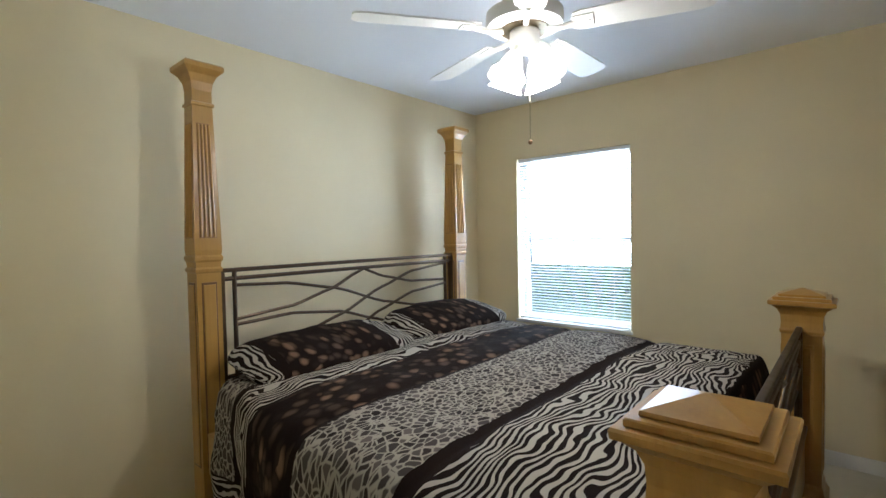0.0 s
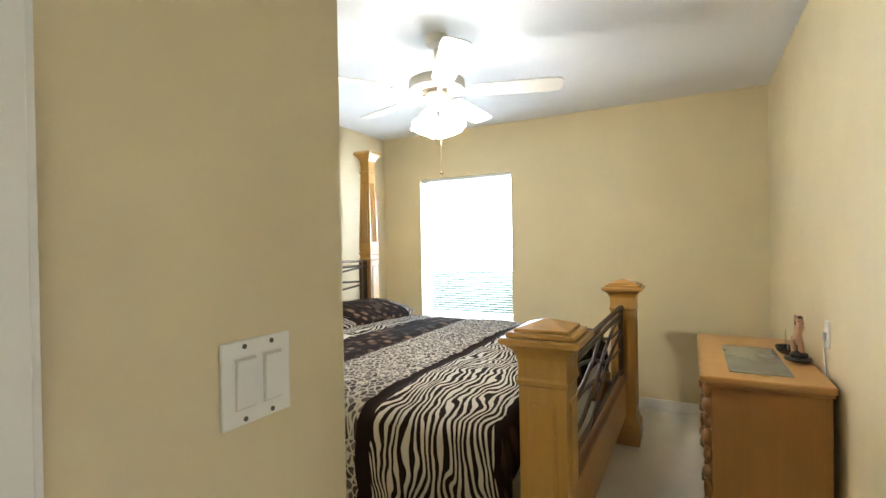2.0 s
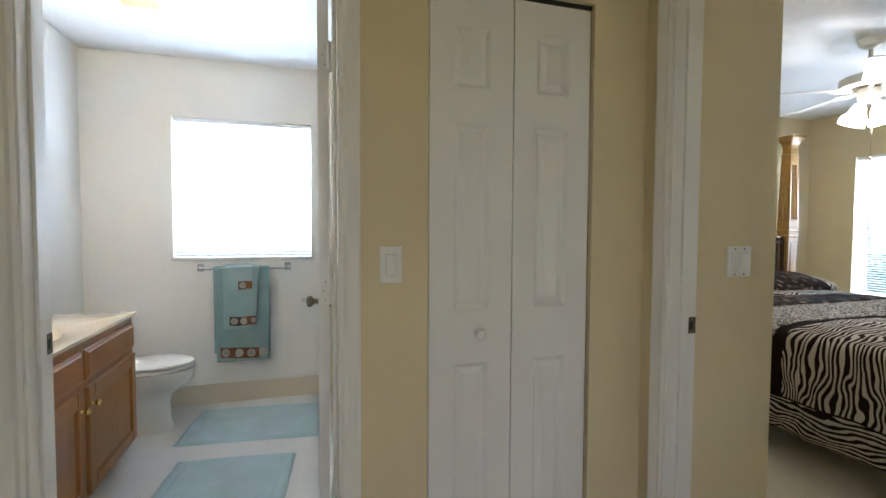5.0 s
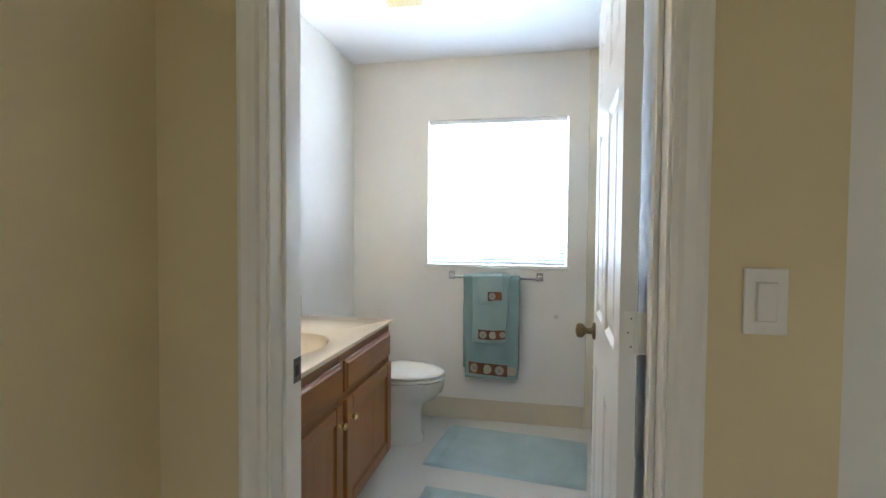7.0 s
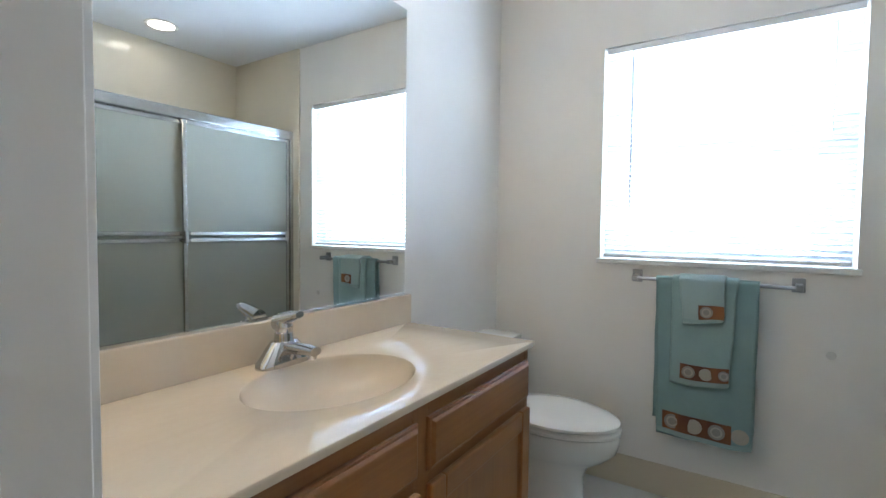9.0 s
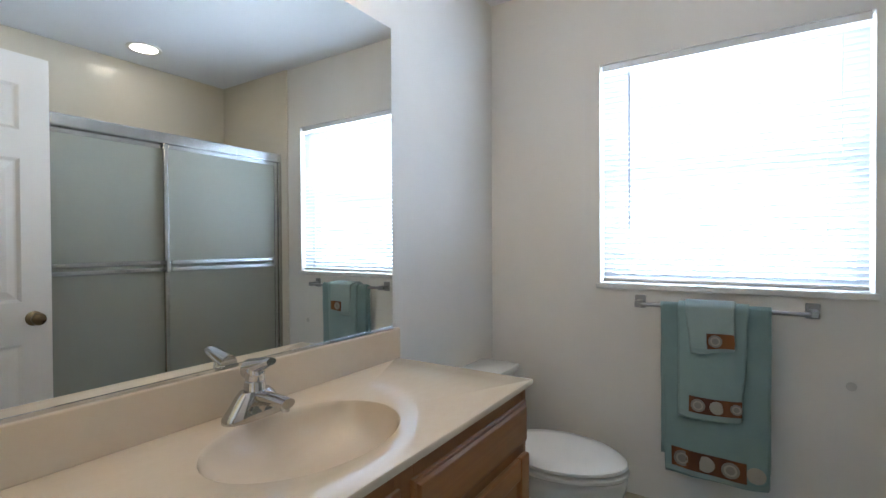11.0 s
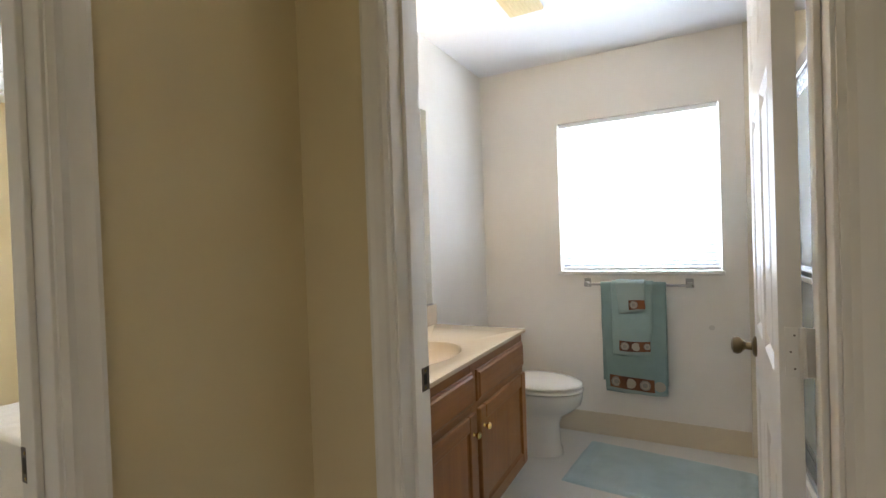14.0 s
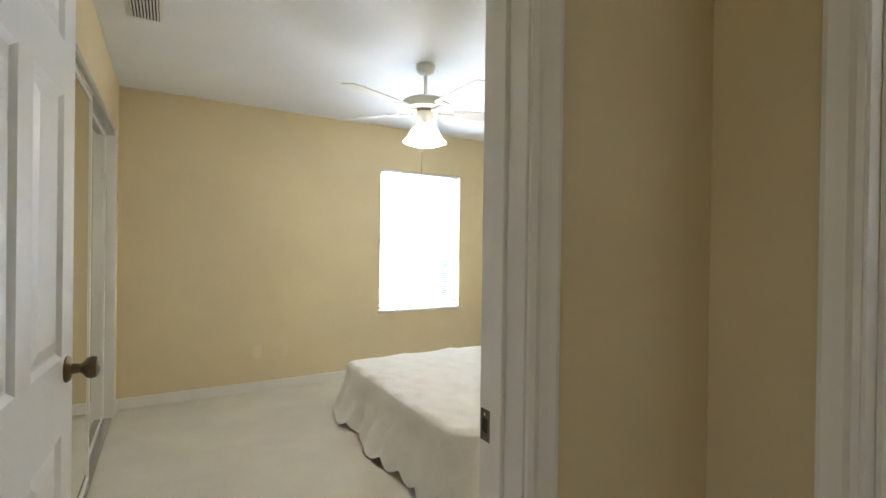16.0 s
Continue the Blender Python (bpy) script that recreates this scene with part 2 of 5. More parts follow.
    if not shift:
        # hem border on both long sides: zebra that runs along the edge
        drift = n.noise(n.scale(uv.outputs[0], (3.6, 6.0, 1)), 1.0, 2.0, 0.45)
        run = n.math("SINE", n.math("MULTIPLY", n.math("ADD", n.math("MULTIPLY", v, 44.0), n.math("MULTIPLY", drift, 7.0)), 6.2832))
        hem = n.ramp(n.math("ADD", n.math("MULTIPLY_ADD", run, 0.5, 0.5), n.math("MULTIPLY", n.math("SUBTRACT", swell, 0.5), 0.9)), (0.50, dark), (0.58, cream))
        side = n.math("SUBTRACT", 1.5425, n.math("ABSOLUTE", n.math("SUBTRACT", v, 1.5425)))
        col = n.mix(n.math("LESS_THAN", side, 0.185), col, dark)
        col = n.mix(n.math("LESS_THAN", side, 0.175), col, hem)
    thread = n.noise(uv.outputs[0], 700, 2, 0.7)
    n.bump(n.math("ADD", thread, n.math("MULTIPLY", n.noise(uv.outputs[0], 40, 3), 1.4)), 0.35, 0.002)
    return n.done(col, 0.95, Specular_IOR_Level=0.05)


COMFORTER = printed("animal_print_cloth", False)
SHAM = printed("animal_print_sham", True)


def banded_towel():
    n = Nodes("brown_towel_border")
    p = n.co.outputs["Object"]
    return n.done(n.ramp(n.noise(n.scale(p, (1, 9, 1)), 1.0, 2), (0.38, (0.085, 0.03, 0.014)), (0.62, (0.22, 0.085, 0.025))), 0.8)


BORDER = banded_towel()
DISC = fabric("grey_medallion", (0.27, 0.25, 0.215), 500, 0.9, 0.001)
DISCPALE = fabric("cream_medallion", (0.42, 0.375, 0.30), 500, 0.9, 0.001)


def leafy():
    n = Nodes("leaf")
    rnd = n.add("ShaderNodeNewGeometry", "Random Per Island")
    return n.done(n.ramp(rnd, (0.0, (0.045, 0.09, 0.025)), (1.0, (0.11, 0.17, 0.05))), 0.6)


LEAF = leafy()
GRASS = painted("lawn", (0.10, 0.14, 0.05), 0.9, 60, 0.6, 0.01, 0.25)
PAVING = painted("patio_concrete", (0.42, 0.41, 0.38), 0.8, 60, 0.3, 0.002, 0.08)


H, FZ = 2.44, -0.05


# ---- mesh tools ----
def put(name, bm, material, parent=None, label="", smooth=False):
    mesh = bpy.data.meshes.new(name)
    bmesh.ops.recalc_face_normals(bm, faces=bm.faces)
    bm.to_mesh(mesh)
    bm.free()
    for m in material if isinstance(material, (list, tuple)) else (material,):
        mesh.materials.append(m)
    if smooth:
        mesh.polygons.foreach_set("use_smooth", [True] * len(mesh.polygons))
        mesh.set_sharp_from_angle(angle=radians(38))
    ob = new(name, mesh)
    ob.parent = parent
    if label:
        tagged(ob, label)
    return ob


def part(name, bm, material, parent, label="", smooth=False):
    return put(name, bm, material, parent, label, smooth)


def empty(name, m=None, **tags):
    ob = new(name)
    ob.empty_display_size = 0.1
    if m is not None:
        ob.matrix_world = m
    return tagged(ob, **tags)


def box(x0, x1, y0, y1, z0, z1, bevel=0.0, bm=None, segs=2):
    own = bmesh.new()
    vs = [own.verts.new((x, y, z)) for x in (x0, x1) for y in (y0, y1) for z in (z0, z1)]
    for f in ((0, 1, 3, 2), (4, 6, 7, 5), (0, 4, 5, 1), (2, 3, 7, 6), (0, 2, 6, 4), (1, 5, 7, 3)):
        own.faces.new([vs[i] for i in f])
    if bevel:
        bmesh.ops.bevel(own, geom=own.edges[:], offset=bevel, segments=segs, affect="EDGES", profile=0.5)
    if bm is None:
        return own
    join(bm, own)
    return bm


def join(bm, other, m=None):
    """Add the other mesh to bm."""
    if m is not None:
        other.transform(m)
    index = {v: bm.verts.new(v.co) for v in other.verts}
    for f in other.faces:
        nf = bm.faces.new([index[v] for v in f.verts])
        nf.material_index = f.material_index
    other.free()
    return bm


def rings(loops, close=True, caps=True):
    """A skin over loops of points."""
    bm = bmesh.new()
    rows = [[bm.verts.new(p) for p in loop] for loop in loops]
    for a, b in zip(rows, rows[1:]):
        n = len(a)
        for i in range(n if close else n - 1):
            j = (i + 1) % n
            bm.faces.new((a[i], a[j], b[j], b[i]))
    if caps and close:
        bm.faces.new(rows[0])
        bm.faces.new(rows[-1])
    return bm


def lathe(profile, n=20, m=None, caps=True):
    bm = rings([[(r * math.cos(2 * math.pi * i / n), r * math.sin(2 * math.pi * i / n), z) for i in range(n)] for r, z in profile], True, caps)
    if m is not None:
        bm.transform(m)
    return bm


def squared(profile, cx=0, cy=0):
    """A square-plan turning: half width and height."""
    return rings([[(cx + a * r, cy + b * r, z) for a, b in ((-1, -1), (1, -1), (1, 1), (-1, 1))] for r, z in profile])


def tube(points, r, n=8, closed=False):
    pts = [Vector(p) for p in points]
    loops, up = [], Vector((0, 0, 1))
    for i, p in enumerate(pts):
        d = (pts[min(i + 1, len(pts) - 1)] - pts[max(i - 1, 0)]).normalized()
        a = d.cross(up if abs(d.z) < 0.95 else Vector((1, 0, 0))).normalized()
        b = a.cross(d)
        loops.append([p + r * (math.cos(2 * math.pi * k / n) * a + math.sin(2 * math.pi * k / n) * b) for k in range(n)])
    return rings(loops)


def ellipsoid(c, r, n=14, m=8):
    loops = []
    for j in range(m + 1):
        t = math.pi * (0.02 + 0.96 * j / m)
        loops.append([(c[0] + r[0] * math.sin(t) * math.cos(2 * math.pi * i / n), c[1] + r[1] * math.sin(t) * math.sin(2 * math.pi * i / n), c[2] - r[2] * math.cos(t)) for i in range(n)])
    return rings(loops)


def wall(name, axis, p0, p1, a0, a1, holes, material, z1=2.44):
    """A wall across the axis between p0 and p1, along the other from a0 to a1, with holes (a0, a1, z0, z1)."""
    bm = bmesh.new()

    def block(u0, u1, w0, w1):
        if u1 - u0 > 1e-4 and w1 - w0 > 1e-4:
            box(p0, p1, u0, u1, w0, w1, 0, bm) if axis == "x" else box(u0, u1, p0, p1, w0, w1, 0, bm)

    at = a0
    for h0, h1, k0, k1 in sorted(holes):
        block(at, h0, FZ, z1)
        block(h0, h1, FZ, k0 or FZ)
        block(h0, h1, k1, z1)
        at = h1
    block(at, a1, FZ, z1)
    return tagged(put(name, bm, material), LABELS.get(name, "painted plaster wall"), "wall", kind="structure")


# ---- structure ----
LABELS = {
    "wall_bedroom_west": "cream painted wall behind the bed head",
    "wall_bedroom_north": "cream painted outer wall with one window",
    "wall_hall_west": "yellow-beige painted hall wall beside closet and bath",
    "wall_bath_west": "off-white bathroom wall with a window",
    "wall_bath_south": "off-white bathroom wall behind mirror and vanity",
    "wall_guest_south": "yellow-cream painted outer wall with one window",
}
WIN1, WINB, WIN2 = (-1.85, -0.875, 0.58, 1.98), (-2.411, -1.468, 1.018, 2.022), (-1.72, -0.785, 0.58, 2.018)
wall("wall_bedroom_west", "x", -2.405, -2.29, 0.135, 3.754, [], WALL)
wall("wall_bedroom_north", "y", 3.754, 3.93, -2.405, 1.22, [WIN1], WALL)
wall("wall_bedroom_east", "x", 1.106, 1.22, -0.22, 3.754, [], WALL)
wall("wall_bedroom_south", "y", 0.135, 0.25, -2.29, -0.065, [], WALL)
wall("wall_bedroom_entry", "x", -0.065, 0.054, -0.22, 0.25, [], WALL)
wall("wall_hall_north", "y", -0.335, -0.22, -0.115, 2.6, [(0.115, 0.921, 0, 2.06)], WALL)
wall("wall_hall_west", "x", -0.05, 0.0, -2.5, -0.335, [(-2.243, -1.425, 0, 2.06), (-1.161, -0.557, 0, 2.03)], WALL)
wall("wall_hall_west_bath_side", "x", -0.130, -0.05, -2.96, -0.335, [(-2.243, -1.425, 0, 2.06), (-1.161, -0.557, 0, 2.03)], BATHWALL)
wall("wall_hall_south", "y", -2.62, -2.5, -0.05, 2.6, [(0.52, 1.319, 0, 2.06)], WALL)
# unseen end wall; its opening is added to let the hall fill in
wall("wall_hall_east", "x", 2.6, 2.7, -2.62, -0.22, [(-2.1, -0.75, 0, 2.1)], WALL)
wall("wall_bath_west", "x", -2.46, -2.29, -3.075, -0.47, [WINB], BATHWALL)
wall("wall_bath_south", "y", -3.075, -2.96, -2.29, -0.05, [], BATHWALL)
wall("wall_bath_north", "y", -0.58, -0.47, -2.29, -0.70, [], BATHWALL)
wall("wall_bath_tub_end", "x", -0.77, -0.70, -1.33, -0.58, [], BATHWALL)
wall("wall_bath_door_side", "y", -1.33, -1.22, -0.70, -0.130, [], BATHWALL)
wall("wall_guest_north", "y", -3.19, -3.075, -2.46, -0.05, [], WALL)
wall("wall_guest_entry", "x", -0.165, -0.05, -3.075, -2.62, [], WALL)
wall("wall_guest_west", "x", -2.46, -2.345, -6.264, -3.19, [], WALL)
wall("wall_guest_south", "y", -6.44, -6.264, -2.46, 2.2, [WIN2], WALL)
wall("wall_guest_east", "x", 1.385, 1.50, -6.264, -2.62, [(-6.06, -3.95, 0, 2.05)], WALL)
wall("wall_guest_closet", "x", 2.0, 2.1, -6.264, -2.62, [], WALL)
tagged(put("floor", box(-2.5, 2.75, -6.5, 4.0, FZ - 0.12, FZ), CARPET), "cream cut-pile carpet", "floor", kind="structure")
tagged(put("ceiling", box(-2.5, 2.75, -6.5, 4.0, H, H + 0.1), CEIL), "white lightly textured ceiling", "ceiling", kind="structure")
FLOORVINYL = painted("bath_vinyl", (0.63, 0.62, 0.575), 0.45, 30, 0.10, 0.0006, 0.04)
tagged(put("floor_bath", box(-2.29, -0.05, -2.96, -1.30, FZ - 0.05, FZ + 0.006), FLOORVINYL), "pale smooth bathroom floor", "floor", kind="structure")


def sweep(profile, axis, a0, a1, place):
    """A moulding: profile points (across, out) run from a0 to a1 and set by place(across, out, along)."""
    return rings([[place(p, q, a) for p, q in profile] for a in (a0, a1)])


MOULD = ((0, 0), (0, 0.009), (0.010, 0.013), (0.022, 0.010), (0.040, 0.014), (0.052, 0.018), (0.060, 0.017), (0.060, 0))


def door_frame(name, m, w, th, stop, h=2.04):
    """Jambs, stops and casings round an opening along x from 0 to w through a wall from y 0 to th."""
    root = empty(name, m, label="white-painted wooden door frame with moulded casing", category="door frame", kind="structure")
    for x0, x1 in ((-0.019, 0), (w, w + 0.019)):
        part("jamb", box(x0, x1, -0.002, th + 0.002, FZ, h, 0.0015), TRIM, root)
    part("jamb_head", box(-0.019, w + 0.019, -0.002, th + 0.002, h, h + 0.019), TRIM, root)
    for x0, x1 in ((0.0002, 0.011), (w - 0.011, w - 0.0002)):
        part("door_stop", box(x0, x1, stop, stop + 0.032, FZ, h - 0.001, 0.002), TRIM, root)
    part("door_stop", box(0.011, w - 0.011, stop, stop + 0.032, h - 0.011, h - 0.0002, 0.002), TRIM, root)
    for face, sgn in ((0, -1), (th, 1)):
        part("casing", sweep(MOULD, "z", FZ, h + 0.066, lambda p, q, a: (-0.006 - p, face + sgn * q, a)), TRIM, root)
        part("casing", sweep(MOULD, "z", FZ, h + 0.066, lambda p, q, a: (w + 0.006 + p, face + sgn * q, a)), TRIM, root)
        part("casing_head", sweep(MOULD, "x", -0.006, w + 0.006, lambda p, q, a: (a, face + sgn * q, h + 0.006 + p)), TRIM, root)
    return root


FRAME1 = door_frame("door_frame_bedroom", pose(0.134, -0.335, 0), 0.768, 0.115, 0.045)
FRAME2 = door_frame("door_frame_bath", pose(0, -2.224, 0, 0, 0, 90), 0.780, 0.130, 0.045)
FRAME3 = door_frame("door_frame_guest", pose(0.539, -2.62, 0), 0.761, 0.12, 0.044)


def strike_plate(m, parent):
    bm = box(-0.0012, 0.0012, -0.014, 0.020, -0.029, 0.029, 0.0006)
    p = part("strike_plate", bm, STEEL, parent, "dark steel strike plate")
    p.matrix_basis = m
    # black box on the plate stands for the shaded hole
    q = part("latch_hole", box(0.0004, 0.0016, -0.008, 0.008, -0.013, 0.013), DARK, p)
    for z in (-0.021, 0.021):
        part("screw", lathe(((0.003, 0), (0.003, 0.0008), (0.001, 0.001)), 8, pose(0.0012, 0, z, 0, 90, 0)), BRASS, p)
    return p


strike_plate(pose(0.0012, 0.096, 0.907), FRAME1)
strike_plate(pose(0.0012, 0.107, 0.916), FRAME2)
strike_plate(pose(0.0012, 0.018, 0.912, 0, 0, 0), FRAME3)


def six_panels(w, cols, lock):
    """Panel fields (x0, x1, z0, z1) of a door."""
    st, mu = 0.105 if cols == 2 else 0.085, 0.085
    pw = (w - 2 * st - (cols - 1) * mu) / cols
    out = []
    for c in range(cols):
        x0 = st + c * (pw + mu)
        for z0, z1 in ((0.19, lock - 0.10), (lock + 0.08, 1.585), (1.705, 1.90)):
            out.append((x0, x0 + pw, z0, z1))
    return out


def door_leaf(w, h, t, cols, root, lock=0.89, coat=DOORWHITE):
    """A moulded panel door leaf from x 0 to w and y 0 to t, with panels proud of their sunk fields."""
    fields = six_panels(w, cols, lock)
    low = FZ + 0.012
    xs = sorted({0, w, *[f[0] for f in fields], *[f[1] for f in fields]})
    zs = sorted({low, h, *[f[2] for f in fields], *[f[3] for f in fields]})
    bm = bmesh.new()
    d, e = 0.009, 0.013
    for y, back in ((0, 1), (t, -1)):
        for x0, x1 in zip(xs, xs[1:]):
            for z0, z1 in zip(zs, zs[1:]):
                if any(abs(x0 - f[0]) < 1e-6 and abs(z0 - f[2]) < 1e-6 for f in fields):
                    outer = [(x0, y, z0), (x1, y, z0), (x1, y, z1), (x0, y, z1)]
                    inner = [(x0 + e, y + back * d, z0 + e), (x1 - e, y + back * d, z0 + e), (x1 - e, y + back * d, z1 - e), (x0 + e, y + back * d, z1 - e)]
                    a, b = [bm.verts.new(p) for p in outer], [bm.verts.new(p) for p in inner]
                    for i in range(4):
                        bm.faces.new((a[i], a[(i + 1) % 4], b[(i + 1) % 4], b[i]))
                    bm.faces.new(b)
                else:
                    bm.faces.new([bm.verts.new(p) for p in ((x0, y, z0), (x1, y, z0), (x1, y, z1), (x0, y, z1))])
    for x in (0, w):
        bm.faces.new([bm.verts.new(p) for p in ((x, 0, low), (x, t, low), (x, t, h), (x, 0, h))])
    for z in (low, h):
        bm.faces.new([bm.verts.new(p) for p in ((0, 0, z), (w, 0, z), (w, t, z), (0, t, z))])
    bmesh.ops.remove_doubles(bm, verts=bm.verts, dist=1e-5)
    leaf = part("leaf", bm, coat, root)
    for x0, x1, z0, z1 in fields:
        bm = bmesh.new()
        for y, back in ((0, 1), (t, -1)):
            g, k = 0.020, 0.048
            lo = [(x0 + g, y + back * (d - 0.0002), z0 + g), (x1 - g, y + back * (d - 0.0002), z0 + g), (x1 - g, y + back * (d - 0.0002), z1 - g), (x0 + g, y + back * (d - 0.0002), z1 - g)]
            k = min(k, (x1 - x0) * 0.3)
            hi = [(x0 + k, y + back * 0.0015, z0 + k), (x1 - k, y + back * 0.0015, z0 + k), (x1 - k, y + back * 0.0015, z1 - k), (x0 + k, y + back * 0.0015, z1 - k)]
            join(bm, rings([lo, hi]))
        part("panel", bm, coat, leaf)
    return leaf


def knob(root, x, z, t, material):
    for y, s in ((0, -1), (t, 1)):
        m = pose(x, y, z, 90 * (1 if s < 0 else -1), 0, 0)
        part("knob", lathe(((0.001, 0), (0.031, 0), (0.032, 0.004), (0.027, 0.009), (0.013, 0.012), (0.011, 0.028), (0.016, 0.034), (0.025, 0.042), (0.0275, 0.052), (0.024, 0.062), (0.012, 0.067), (0.001, 0.068)), 24, m), material, root, "antique nickel round knob", True)


def hinged_door(name, m, w, side, label, grip=0.897, plates=False):
    """A six-panel door; its hinge line is x 0."""
    root = empty(name, m, label=label, category="door", kind="structure")
    leaf = door_leaf(w, 2.03, 0.035, 2, root)
    knob(root, w - 0.065, grip, 0.035, NICKEL)
    part("latch", box(w - 0.0005, w + 0.0015, 0.006, 0.029, grip - 0.03, grip + 0.03, 0.0005), NICKEL, root)
    for z in (0.22, 1.035, 1.80):
        part("hinge", lathe(((0.005, -0.045), (0.006, -0.043), (0.006, 0.043), (0.005, 0.045)), 10, pose(-0.004, side, z)), DOORWHITE, root, "white-painted butt hinge")
        # the open plates reach from the door's edge to the jamb
        if plates:
            plate_h = part("hinge_plate", box(-0.0030, -0.0006, -0.022, 0.026, z - 0.044, z + 0.044, 0.0006), DOORWHITE, root, "white-painted hinge plate")
            for dy, dz in ((0.012, -0.03), (0.018, 0.0), (0.012, 0.03)):
                part("screw", lathe(((0.0019, 0), (0.0019, 0.0005), (0.001, 0.0007)), 8, pose(-0.0030, dy, z + dz, 0, -90, 0)), STEEL, plate_h)
    return root


# open doors: bedroom against the east wall, bath along its side wall, guest room into the room
hinged_door("door_bedroom", pose(0.923, -0.200, 0, 0, 0, 86.2), 0.760, 0.0, "white six-panel door standing open into the bedroom")
hinged_door("door_bath", pose(-0.140, -1.461, 0, 0, 0, 177.0), 0.762, 0.0, "white six-panel door standing open into the bathroom", plates=True)
hinged_door("door_guest", pose(1.293, -2.632, 0, 0, 0, -92.8), 0.755, 0.035, "white six-panel door standing open into the guest bedroom", 0.935)

# folding closet door in the hall: two leaves of three panels
bif = empty("door_closet", pose(-0.018, -1.155, 0), label="white panelled bifold closet door, closed", category="door", kind="structure")
for y0 in (0.001, 0.298):
    leaf_root = door_leaf(0.2935, 2.012, 0.03, 1, bif, 0.89, DOORFOLD)
    leaf_root.name = "bifold_leaf"
    leaf_root.matrix_basis = pose(0, y0, 0, 0, 0, 90)
part("knob", lathe(((0.001, 0), (0.012, 0), (0.010, 0.010), (0.017, 0.018), (0.019, 0.026), (0.012, 0.033), (0.001, 0.034)), 18, pose(0, 0.172, 0.893, 0, 90, 0)), DOORWHITE, bif, "small white round knob", True)
# track filling the head gap, coloured as the shade in it
part("track", box(-0.04, 0.0, -0.004, 0.596, 2.016, 2.029), DARK, bif, "closet head track, black for the shade in its gap")
tagged(put("closet_back", box(-0.70, -0.66, -1.22, -0.47, FZ, H), WALL), "plain closet back wall", "wall", kind="structure")
tagged(put("closet_side", box(-0.66, -0.115, -0.49, -0.47, FZ, H), WALL), "plain closet side wall", "wall", kind="structure")


def baseboard(name, x0, x1, y0, y1, h=0.085):
    return tagged(put(name, box(x0, x1, y0, y1, FZ, FZ + h, 0.004), TRIM), "white-painted wooden baseboard", "baseboard", kind="structure")


baseboard("baseboard_bedroom_north", -2.288, 1.104, 3.741, 3.752)
baseboard("baseboard_bedroom_east", 1.093, 1.104, 0.60, 3.738)
baseboard("baseboard_guest_south", -2.34, 1.383, -6.262, -6.251)
baseboard("baseboard_guest_east", 1.372, 1.383, -6.249, -6.075)
tagged(put("baseboard_bath_west", box(-2.2885, -2.279, -2.958, -1.345, FZ + 0.007, 0.100, 0.002), painted("tan_base", (0.60, 0.52, 0.385), 0.35, 30, 0.08, 0.0005, 0.05)), "tan base along the bathroom wall", "baseboard", kind="structure")


# ---- windows and blinds ----
def window(name, m, w, z0, z1, depth, label):
    """A single-hung window in a reveal: x 0 to w, y outwards from the wall face."""
    root = empty(name, m, label=label, category="window", kind="structure")
    y0 = depth - 0.07
    f = 0.035
    for a in ((0.001, f, z0, z1), (w - f, w - 0.001, z0, z1)):
        part("window_frame", box(a[0], a[1], y0, y0 + 0.06, a[2], a[3], 0.002), TRIM, root)
    part("window_frame", box(f, w - f, y0, y0 + 0.06, z1 - f, z1 - 0.001, 0.002), TRIM, root)
    part("window_frame", box(f, w - f, y0, y0 + 0.06, z0 + 0.012, z0 + f + 0.012, 0.002), TRIM, root)
    zm = (z0 + z1) / 2
    part("meeting_rail", box(f, w - f, y0 + 0.005, y0 + 0.045, zm - 0.02, zm + 0.02, 0.003), TRIM, root)
    for a, b, y in ((z0 + f + 0.012, zm - 0.02, y0 + 0.014), (zm + 0.02, z1 - f, y0 + 0.034)):
        pane = part("pane", box(f, w - f, y, y + 0.004, a, b), GLASS, root)
        pane.visible_shadow = False
    part("window_sill", box(-0.014, w + 0.014, -0.018, depth - 0.071, z0 - 0.012, z0 + 0.012, 0.004), MARBLESILL, root, "pale stone window sill")
    return root


MARBLESILL = painted("sill_stone", (0.74, 0.73, 0.70), 0.25, 20, 0.05, 0.0004, 0.05)


